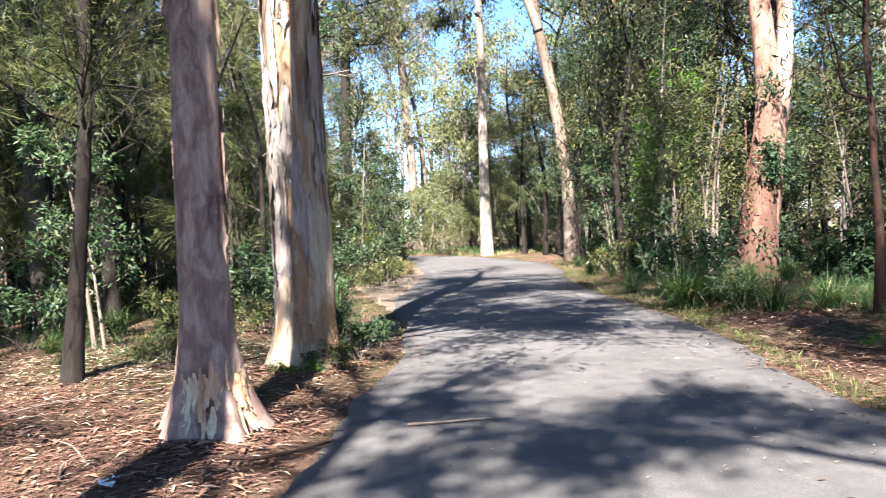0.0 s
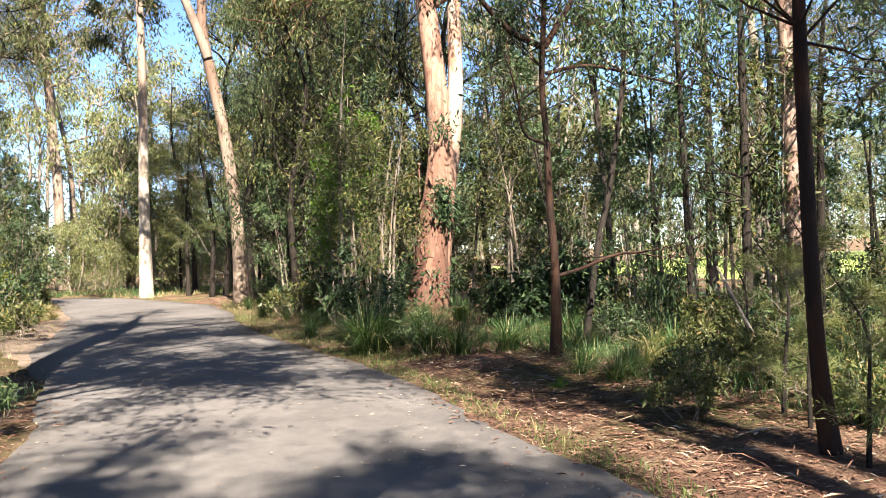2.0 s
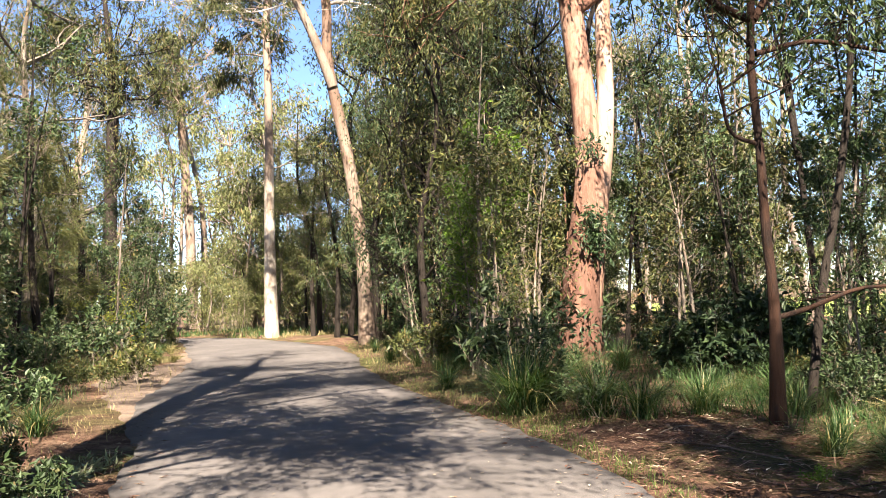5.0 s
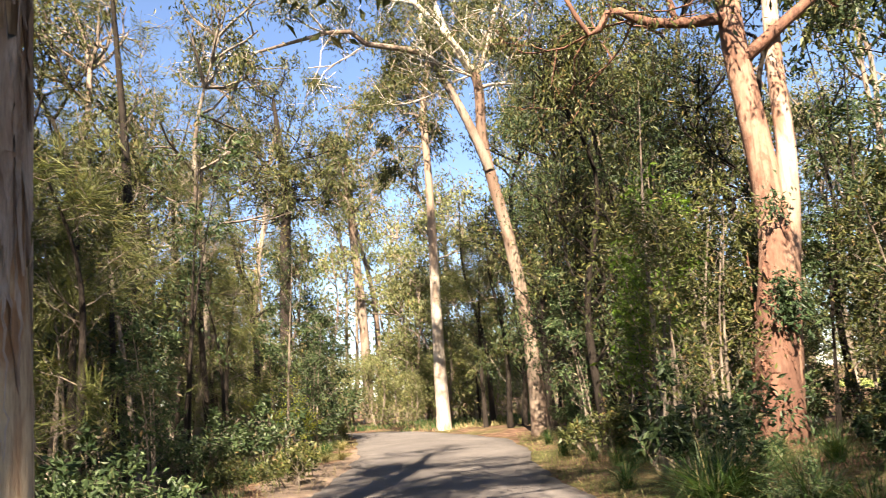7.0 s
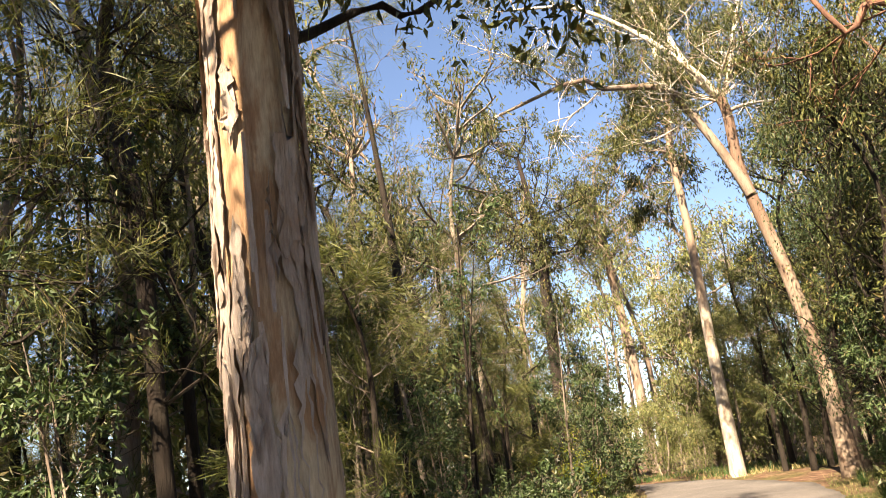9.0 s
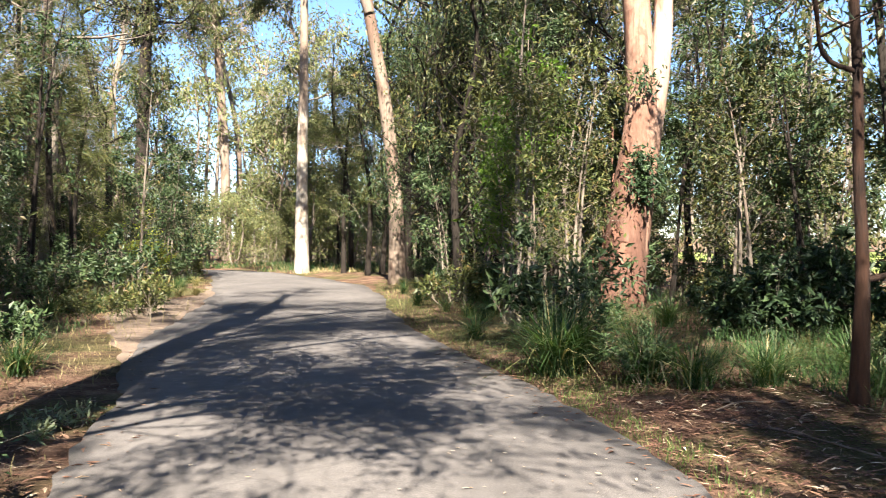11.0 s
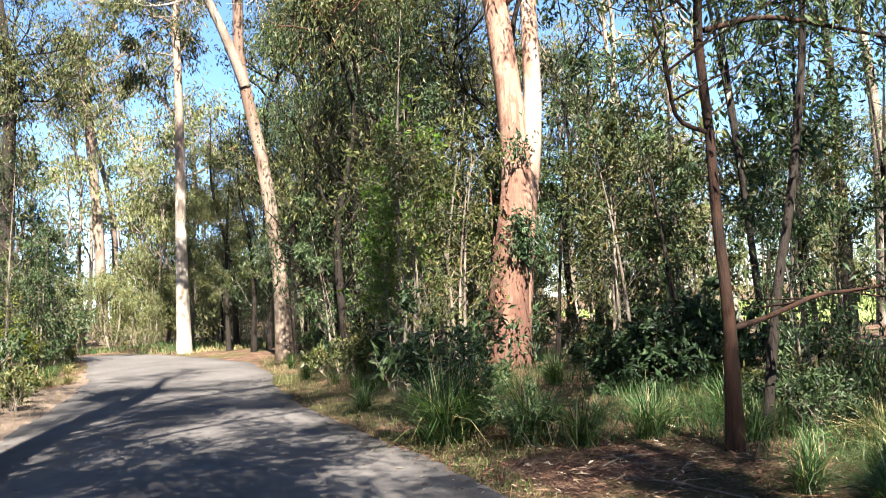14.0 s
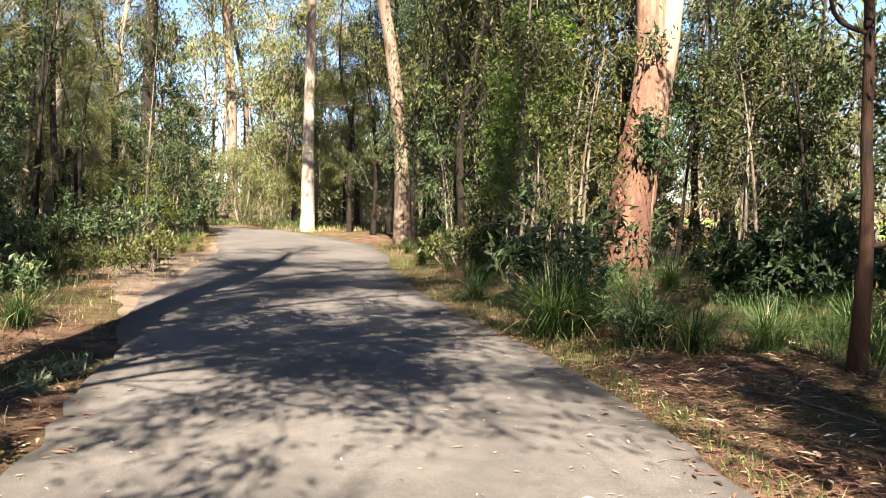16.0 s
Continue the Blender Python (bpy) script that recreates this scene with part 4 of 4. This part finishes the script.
def put(src, x, y, rng, s=1.0, tilt=0.03):
    k = s * rng.uniform(0.85, 1.18)
    m = pose(x, y, float(ground_z(x, y)), math.degrees(rng.normal(0, tilt)), math.degrees(rng.normal(0, tilt)), rng.uniform(0, 360))
    if src not in used:
        used.add(src)
        src.matrix_basis = m @ Matrix.Diagonal((k, k, k, 1))
        return src
    sc = src.scale.copy()
    src.scale = (k, k, k)
    ob = copy_thing(src, m)
    src.scale = sc
    return ob


# lines of sight that stay open to the trees that stand out
EYES = [(-0.1, -0.5), (-0.25, 1.5), (0.05, 3.5), (0.3, 4.15)]
KEEP = [((1.83, 30.5), 0.8), ((-1.86, 40), 0.8), ((5.85, 19.85), 0.95), ((4.52, 10.8), 0.3), ((5.14, 11.4), 0.25), ((-2.46, 8.4), 0.5), ((-2.47, 5.6), 0.5), ((-5.1, 8.25), 0.3), ((3.7, 5.05), 0.3), ((4.5, 5), 0.3), ((6.1, 15.2), 0.9)]
SOFT = [((-9.8, 45), 0.2), ((-7.84, 60), 0.15)]


def clear(x, y, r, keep=KEEP):
    for (tx, ty), w in keep:
        if math.hypot(x - tx, y - ty) < w * 0.6 + 0.3:
            return False
        for ex, ey in EYES:
            dx, dy = tx - ex, ty - ey
            L = math.hypot(dx, dy)
            u = ((x - ex) * dx + (y - ey) * dy) / L
            if 0 < u < L and abs((x - ex) * dy - (y - ey) * dx) / L < w * u / L + r:
                return False
    return True


def scatter(seed, x0, x1, y0, y1, count, kinds, gap, road_gap, view_r=0.5, s=(0.8, 1.2), test=None, keep=KEEP):
    rng = np.random.default_rng(seed)
    pts = []
    tries = 0
    while len(pts) < count and tries < count * 30:
        tries += 1
        x, y = rng.uniform(x0, x1), rng.uniform(y0, y1)
        if float(off_road(x, y)) < road_gap or (view_r is not None and not clear(x, y, view_r, keep)):
            continue
        if test and not test(x, y):
            continue
        if any((x - a) ** 2 + (y - b) ** 2 < gap * gap for a, b in pts):
            continue
        pts.append((x, y))
        put(kinds[rng.integers(len(kinds))], x, y, rng, rng.uniform(*s))


# western forest beside the road
scatter(101, -18, -4.8, 13.5, 44, 46, [CAS[0], CAS[1], CAS[1], CAS[0], GUM[2]], 1.6, 2.0, 0.6, keep=KEEP + SOFT)
scatter(102, -14, -4.0, 12.5, 38, 40, [SAP[0], SAP[1], SAP[2], CAS[2]], 1.2, 1.3, 0.35, keep=KEEP + SOFT)
scatter(103, -30, -8, 11, 40, 18, [CAS[1], FAR[0], FAR[1]], 2.2, 2.0, 0.4)
# eastern bank
scatter(104, 1.6, 8, 21.5, 42, 30, [GUM[2], CAS[0], GUM[2], GUM[2], CAS[0]], 1.4, 1.5, 0.5)
scatter(105, 2.2, 8, 15.5, 34, 30, [SAP[0], SAP[1], SAP[2], SAP[0]], 0.9, 1.0, 0.3)
scatter(134, 2.4, 10, 14.5, 36, 26, POLE, 0.8, 1.0, 0.15)
scatter(135, -14, -4.2, 13.5, 38, 10, POLE, 1.0, 1.2, 0.15)
scatter(107, 5.8, 14, 7.5, 26, 23, [SAP[0], SAP[2], SAP[1], SAP[2]], 1.4, 1.6, 0.25)
scatter(108, 9, 20, 16, 42, 5, [GUM[0], CAS[1], GUM[2], FAR[1]], 3.0, 1.6, 0.4)
scatter(119, 9, 20, 5, 16, 3, [GUM[0], GUM[1], GUM[0]], 3.0, 1.6, 0.5, (0.8, 1.0))
scatter(120, -22, -7.5, 14, 34, 9, [GUM[0], GUM[1]], 3.5, 2.0, 0.5, (0.8, 1.0))
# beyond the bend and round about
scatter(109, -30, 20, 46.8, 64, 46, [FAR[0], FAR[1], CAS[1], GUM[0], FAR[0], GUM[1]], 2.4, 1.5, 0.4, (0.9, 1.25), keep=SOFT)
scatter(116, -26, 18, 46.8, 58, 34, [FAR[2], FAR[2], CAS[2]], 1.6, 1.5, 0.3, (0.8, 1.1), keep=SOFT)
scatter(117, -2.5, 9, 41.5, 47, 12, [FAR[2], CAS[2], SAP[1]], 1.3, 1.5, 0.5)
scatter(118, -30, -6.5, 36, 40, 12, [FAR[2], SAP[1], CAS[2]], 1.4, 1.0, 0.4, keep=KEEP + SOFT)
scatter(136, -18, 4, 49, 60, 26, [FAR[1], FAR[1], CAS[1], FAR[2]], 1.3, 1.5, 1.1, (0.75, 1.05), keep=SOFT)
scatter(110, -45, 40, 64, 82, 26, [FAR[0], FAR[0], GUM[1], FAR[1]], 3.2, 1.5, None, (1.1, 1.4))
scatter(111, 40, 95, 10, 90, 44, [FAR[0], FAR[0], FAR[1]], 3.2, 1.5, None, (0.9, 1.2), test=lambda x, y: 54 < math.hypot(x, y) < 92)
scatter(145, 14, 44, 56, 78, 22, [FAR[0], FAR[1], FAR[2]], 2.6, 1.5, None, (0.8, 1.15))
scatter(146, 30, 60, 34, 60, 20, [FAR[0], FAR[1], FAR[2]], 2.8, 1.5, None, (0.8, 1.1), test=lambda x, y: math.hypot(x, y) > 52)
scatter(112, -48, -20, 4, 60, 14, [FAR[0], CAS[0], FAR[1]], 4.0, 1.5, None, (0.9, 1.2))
# added out of view behind and beside the walker; their crowns shade the road
rb = np.random.default_rng(113)
for kind, x, y, sc in ((GUM[1], 3.3, -2.2, 0.95), (GUM[0], 6.0, -9.0, 1.15), (SHADE[0], 3.6, -17.0, 1.35), (SHADE[0], -3.2, -20.5, 1.5), (SHADE[0], -8.4, 1.2, 1.45), (SHADE[0], -13.5, -8, 1.5), (GUM[1], 12.5, -3.5, 1.2), (SHADE[0], 2.9, -24, 1.6), (GUM[1], -3.0, -6.6, 0.78), (GUM[2], -5.2, -1.9, 0.75), (GUM[0], -6.0, -12.0, 1.0), (GUM[2], -9.5, -1.0, 1.1), 
                       (CAS[1], -9.5, 3.5, 1.0), (GUM[0], 7.8, -8.8, 1.0), (CAS[1], -7.8, 4.2, 1.0), (GUM[0], -10.5, -5, 1.1)):
    put(kind, x, y, rb, sc)
scatter(113, -30, -13, -18, 5, 12, [GUM[0], FAR[0], CAS[1]], 4.0, 3.0, None, (0.9, 1.2))
scatter(114, 12, 30, -18, 4, 12, [GUM[0], FAR[0], CAS[1]], 4.0, 1.5, None)
scatter(115, -12, 11, -40, -24, 14, [FAR[0], FAR[1]], 3.0, 0.5, None)

# shrubs
scatter(143, -14, 5, 46, 50.5, 30, [FAR[2], FAR[2], SAP[1]], 0.9, 0.6, 0.15, (0.45, 0.8), keep=SOFT + KEEP[1:2])
scatter(144, -8, -3.3, 8.6, 12, 20, [TUS[2], TUS[1], TUS[2], SHR[1]], 0.5, 0.8, 0.1, (0.55, 0.85))
scatter(141, -13, -4.6, 10.2, 14, 16, [CAS[2], SAP[1], SHR[0], SHR[1]], 0.9, 1.6, 0.3)
scatter(142, 2.7, 5.8, 10.9, 14.5, 36, [SHR[0], SHR[0], SHR[1], SHR[0]], 0.4, 0.4, 0.05, (0.4, 0.7))
scatter(121, -9, -3.4, 12, 40, 30, SHR, 0.8, 0.6, 0.15)
scatter(123, 5.5, 12, 8, 20, 22, SHR, 0.8, 0.7, 0.1, (0.7, 1.0))
scatter(122, 1.5, 8, 12.5, 34, 34, SHR, 0.7, 0.7, 0.15)
scatter(124, -7.5, -5.4, 31, 37, 6, [SHR[0], SAP[1]], 0.8, 0.5, 0.1, (1.1, 1.5))
scatter(125, -9.5, -6, 28, 36, 2, YEL, 1.0, 0.8, 0.1)
for kind, x, y, sc in ((DEEP[0], 5.6, 15.2, 0.75), (DEEP[0], 6.3, 15.0, 0.85), (DEEP[0], 7.0, 15.2, 0.8), (CAS[0], -0.1, 37.8, 1.1), (CAS[0], 0.8, 35.8, 1.05), (THICK[0], 1.4, 38.0, 0.95), (CAS[0], 0.2, 40.8, 1.25), (TUS[0], 2.38, 12.9, 1.45), (TUS[0], 2.62, 13.2, 1.3), (TUS[0], 3.05, 12.1, 1.2), (TUS[1], 3.4, 11.7, 1.3), (TUS[0], 4.5, 9.0, 0.55), (TUS[0], 4.75, 9.4, 0.6), (TUS[1], 4.05, 9.3, 0.9), (TUS[1], 4.3, 9.6, 0.9), (TUS[1], 4.2, 8.7, 0.8), (THICK[0], 2.6, 25.6, 0.9), (THICK[0], 3.4, 23.6, 0.9), (THICK[0], 4.4, 25.5, 0.95), (THICK[0], 2.9, 27.5, 0.95), (THICK[0], 4.4, 23.2, 0.7), (GUM[2], 9.4, 12.6, 0.75), (CAS[0], 10.6, 13.6, 0.9), (CAS[0], 8.7, 10.8, 0.7), (BRI[0], 3.1, 18.6, 1.15), (BRI[0], 3.45, 19.3, 1.25), (BRI[0], 2.8, 17.9, 0.8), (SEED[1], -2.1, 10.5, 0.55), (SEED[1], -1.95, 11.0, 0.5), (SEED[0], -2.75, 10.7, 0.5), (SEED[0], -2.6, 7.75, 0.45), (SEED[0], -2.25, 7.85, 0.4), (SEED[0], -2.3, 9.5, 0.4), (SEED[0], 3.5, 8.6, 0.3), (SEED[0], -3.3, 7.2, 0.4), (CAS[2], 5.2, 7.9, 0.3), (SHR[1], -2.75, 10.6, 0.55), (SHR[0], -3.3, 11.3, 0.6), (SHR[1], -2.1, 7.95, 0.45), (SHR[0], -1.95, 8.7, 0.5), (CAS[2], 4.3, 6.2, 0.3), (CAS[2], 5.0, 6.6, 0.32),
                       (CAS[2], 4.05, 5.6, 0.22), (SHR[1], 3.6, 6.4, 0.6), (SHR[1], 4.7, 5.8, 0.7), (SHR[0], 2.95, 11.9, 0.5), (SHR[1], 3.2, 12.6, 0.6), (SHR[1], 5.4, 7.6, 0.7), (SHR[0], 6.2, 8.4, 0.6), (CAS[2], 3.72, 4.72, 0.26), (CAS[2], 3.85, 4.6, 0.2), (SHR[1], 4.2, 7.2, 0.6), (SHR[1], 4.9, 7.4, 0.7), (SHR[0], 5.6, 6.6, 0.5), (SHR[1], 6.3, 7.3, 0.8), (SHR[0], 6.9, 9.3, 0.7), (SHR[1], 5.7, 9.2, 0.7), (SHR[1], 7.2, 6.6, 0.8), (SHR[0], 7.8, 10.3, 0.8), (SAP[1], 6.6, 6.1, 0.5), (SAP[1], 7.6, 8.0, 0.7), (SAP[0], 8.6, 9.2, 0.8), (SAP[2], 7.9, 7.2, 0.8), (SAP[1], 5.9, 5.6, 0.35)):
    put(kind, x, y, rb, sc)

# tussocks along the verges
scatter(131, 1.4, 5.5, 8.5, 30, 46, [TUS[0], TUS[1], TUS[1]], 0.45, 0.35, None, (0.7, 1.1), test=lambda x, y: y > 11.6 or x < 2.4)
scatter(132, 3.6, 9, 5, 14, 46, [TUS[1], TUS[2], TUS[0], TUS[1], TUS[2]], 0.4, 0.3, None, test=lambda x, y: x > 4.5 + 0.06 * (y - 5))
scatter(133, -8, -2.4, 10, 34, 50, [TUS[1], TUS[2], TUS[1]], 0.5, 0.4, None)


# ---------- grass, litter and small things ----------
def lie(x, y):
    """The surface one treads on at x, y: road or soil."""
    o = off_road(x, y)
    u = np.clip((x - edge_left(y)) / np.maximum(edge_right(y) - edge_left(y), 0.1), 0, 1)
    return np.where(o < 0, 0.008 + 0.03 * (1 - (2 * u - 1) ** 2), ground_z(x, y))


def strew(name, seed, boxes, size, slim, material, label, category, test=None, lift=0.012, curl=0.12):
    """Fallen leaves or bark lying about in boxes of (x0, x1, y0, y1, how many)."""
    rng = np.random.default_rng(seed)
    P = np.concatenate([np.stack([rng.uniform(a, b, n), rng.uniform(c, d, n)], 1) for a, b, c, d, n in boxes])
    if test is not None:
        P = P[test(P[:, 0], P[:, 1], rng.random(len(P)))]
    n = len(P)
    pos = np.concatenate([P, (lie(P[:, 0], P[:, 1]) + lift * rng.uniform(0.4, 1.6, n))[:, None]], 1)
    a = rng.uniform(0, 6.28, n)
    way = np.stack([np.cos(a), np.sin(a), rng.normal(0, curl * 0.5, n)], 1)
    side = np.stack([-np.sin(a), np.cos(a), rng.normal(0, curl, n)], 1)
    L = rng.uniform(*size, n)[:, None]
    W = L * slim * rng.uniform(0.7, 1.4, n)[:, None]
    mid = pos + way * L * 0.5 + np.array([0, 0, 1.0]) * L * rng.uniform(0.0, 0.12, n)[:, None]
    V = np.stack([pos, mid + side * W / 2, pos + way * L, mid - side * W / 2], 1).reshape(-1, 3)
    ob = part(name, (V, np.arange(4 * n).reshape(n, 4)), material)
    tagged(ob, label, category, kind="stuff")


off = lambda x, y, r: off_road(x, y) > 0.02 + 0.5 * r * r
strew("leaf_litter", 201, [(-10, -1.3, 2, 13, 20000), (-5, -1.3, 3, 7.5, 6000), (2.0, 7.5, 3, 14, 30000), (-14, -4, 12, 26, 4000), (2, 10, 14, 24, 3000)], (0.028, 0.08), 0.28, LITTER,
      "red-brown dead gum leaves on the forest floor", "leaf litter", off)
strew("bark_litter", 202, [(-8, -1.5, 3, 12, 1000), (-3.2, -1.8, 4.9, 6.2, 420), (-3.1, -1.8, 7.6, 8.6, 260), (-6, -1.6, 4, 9, 1300), (2.3, 6, 4, 13, 320), (2.6, 4.4, 7.5, 11, 160)], (0.06, 0.18), 0.2, LITTER, "curled strips of shed bark on the ground", "bark litter", off, 0.02)
strew("twig_litter", 206, [(-8, -1.5, 3, 12, 1500), (2.3, 6, 3.5, 12.5, 1700)], (0.08, 0.34), 0.035, LITTER, "fine broken twigs and bark fibres on the ground", "twig litter", off, 0.03)
strew("pale_leaf_litter", 203, [(-9, -1.4, 3, 13, 900), (-7, -3.0, 7.9, 10.2, 1300), (-6, -1.6, 4, 9, 500), (2.0, 6, 3, 13, 600)], (0.05, 0.16), 0.14, LITTER_PALE, "pale dry leaves among the litter", "leaf litter", off)
strew("road_leaves", 204, [(-2.4, 2.4, 2, 22, 520), (0.8, 2.6, 4, 14, 260)], (0.02, 0.06), 0.26, LITTER_PALE, "pale dead leaves scattered on the asphalt", "leaf litter", lambda x, y, r: off_road(x, y) < -0.05, 0.006)
strew("road_edge_leaves", 205, [(1.2, 2.6, 3, 20, 2600), (-2.6, -1.0, 3, 16, 1500)], (0.04, 0.10), 0.24, LITTER, "small brown leaves gathered along the road edge", "leaf litter",
      lambda x, y, r: (off_road(x, y) > -0.45 * r * r) & (off_road(x, y) < 0.3), 0.006)


def sward(name, seed, boxes, height, width, material, label, test=None):
    """Loose standing grass, one bent blade at a time."""
    rng = np.random.default_rng(seed)
    P = np.concatenate([np.stack([rng.uniform(a, b, n), rng.uniform(c, d, n)], 1) for a, b, c, d, n in boxes])
    if test is not None:
        P = P[test(P[:, 0], P[:, 1], rng.random(len(P)))]
    n = len(P)
    pos = np.concatenate([P, (ground_z(P[:, 0], P[:, 1]) - 0.01)[:, None]], 1)
    way = np.stack([rng.normal(0, 0.38, n), rng.normal(0, 0.38, n), np.ones(n)], 1)
    L = rng.uniform(*height, n) * rng.uniform(0.5, 1, n)
    ob = part(name, blades(pos, way, L, width * rng.uniform(0.7, 1.4, n), rng, 0.15), material)
    tagged(ob, label, "grass", kind="stuff")


def patchy(x, y):
    return 0.5 + 0.5 * np.sin(x * 1.7 + 1.1 * np.sin(y * 1.3)) * np.sin(y * 1.1 + 0.9 * np.sin(x * 1.9))


sward("verge_grass", 211, [(1.3, 3.4, 4, 14, 22000), (0.9, 3.4, 14, 32, 14000)], (0.035, 0.13), 0.006, GRASS_VERGE, "short green grass along the road edge",
      lambda x, y, r: (off_road(x, y) > 0.03) & (off_road(x, y) < np.where(y < 11.5, 0.38, 0.9)) & (r < patchy(x, y) * 1.3))
sward("dry_verge_grass", 212, [(0.9, 3.4, 5, 32, 7000), (-8, -1.8, 9, 34, 9000)], (0.06, 0.25), 0.007, GRASS_DRY, "dry straw-coloured grass by the roadside",
      lambda x, y, r: (off_road(x, y) > 0.1) & (off_road(x, y) < np.where((x > 0) & (y < 11.5), 0.3, 3)) & (r < 1.1 - patchy(x, y)))
sward("forest_grass", 213, [(3, 12, 5, 26, 22000), (4.4, 9.5, 7.5, 15, 9000), (-12, -3, 9, 34, 16000)], (0.12, 0.5), 0.009, GRASS, "thin green grass on the forest floor",
      lambda x, y, r: (off_road(x, y) > 0.8) & (r < patchy(x, y) * 1.2) & ~((x > 0) & (x < 4.3) & (y < 11.5)))
sward("bend_grass", 215, [(-14, 8, 40, 50, 9000)], (0.15, 0.5), 0.03, GRASS, "green grass beyond the bend of the road", lambda x, y, r: off_road(x, y) > 0.25)
sward("bend_dry_grass", 216, [(-6, 5, 38, 48, 3000)], (0.12, 0.4), 0.03, GRASS_DRY, "dry grass round the foot of the white tree", lambda x, y, r: off_road(x, y) > 0.15)
sward("meadow_grass", 214, [(20, 48, 16, 62, 15000)], (0.15, 0.4), 0.05, GRASS_VERGE, "sunlit yellow-green grass of a clearing")


def stick(label, ctrl, r0, r1, material, seed, name="stick"):
    g = Grower(seed)
    c = np.asarray(ctrl, float)
    e = part(name, tube(spline(c, 12), np.linspace(r0, r1, 12) * (1 + 0.15 * g.rng.normal(size=12)), 7, 0.05, 0, g.rng), material, None, "", True)
    tagged(e, label, "stick" if name == "stick" else "log")


stick("thin pale stick lying on the asphalt", [(-0.98, 5.5, 0.035), (-0.7, 5.53, 0.04), (-0.36, 5.62, 0.04)], 0.011, 0.006, BARK_TAN, 1)
stick("curved brown stick on the road edge", [(-2.1, 4.75, 0.03), (-1.8, 4.7, 0.035), (-1.45, 5.05, 0.035)], 0.014, 0.008, BARK_RED, 2)
stick("dark weathered log lying in the grass", [(6.7, 12.1, 0.1), (7.3, 12.0, 0.11), (8.4, 11.7, 0.1)], 0.08, 0.06, BARK_DARK, 3, "fallen_log")
stick("long bare stick in the leaf litter", [(3.0, 10.3, 0.04), (3.3, 9.9, 0.06), (3.6, 9.2, 0.04)], 0.012, 0.006, BARK_TAN, 4)
rs = np.random.default_rng(77)
for k in range(34):
    east = k % 2 == 0
    x, y = (rs.uniform(2.6, 5.5), rs.uniform(5, 12.5)) if east else (rs.uniform(-7.5, -1.9), rs.uniform(4, 12))
    a, L = rs.uniform(0, 6.28), rs.uniform(0.3, 1.1)
    dx, dy = math.cos(a) * L, math.sin(a) * L
    if off_road(x + dx, y + dy) < 0.1 or off_road(x, y) < 0.1:
        continue
    z0, z1 = float(ground_z(x, y)) + 0.012, float(ground_z(x + dx, y + dy)) + 0.015
    stick("dry fallen twig in the leaf litter", [(x, y, z0), (x + dx * .5 + rs.normal(0, .04), y + dy * .5 + rs.normal(0, .04), (z0 + z1) / 2 + 0.02), (x + dx, y + dy, z1)], 0.009, 0.004, (BARK_TAN, BARK_GREY, BARK_RED)[k % 3], 300 + k)
stick("slanting dead sapling stem in the undergrowth", [(5.24, 7.35, -0.03), (5.14, 7.8, 0.7), (5.06, 8.1, 1.2)], 0.024, 0.012, BARK_GREY, 5)


def paper_scrap(x, y):
    """A crumpled scrap of white paper lying in the litter."""
    rng = np.random.default_rng(9)
    m, nt, b = mat_new("white_paper")
    c = ramp(nt, noise_tex(nt, coords(nt), 25, 4, 0.6), [(0.3, (0.55, 0.55, 0.56)), (0.7, (0.78, 0.78, 0.77))])
    nt.links.new(c, b.inputs["Base Color"])
    b.inputs["Roughness"].default_value = 0.8
    n = 7
    u, v = np.meshgrid(np.linspace(-1, 1, n), np.linspace(-1, 1, n))
    V = np.stack([u * 0.05 + rng.normal(0, 0.006, u.shape), v * 0.065 + rng.normal(0, 0.006, u.shape), 0.012 + np.abs(rng.normal(0, 0.014, u.shape)) + 0.02 * u * v], -1).reshape(-1, 3)
    i, j = np.arange(n - 1)[:, None] * n, np.arange(n - 1)[None]
    F = np.stack([i + j, i + j + 1, i + n + j + 1, i + n + j], -1).reshape(-1, 4)
    ob = part("paper_scrap", (V, F), m)
    ob.location = (x, y, float(ground_z(x, y)) + 0.006)
    tagged(ob, "crumpled white paper scrap lying in the leaf litter", "paper")


paper_scrap(-2.66, 4.32)
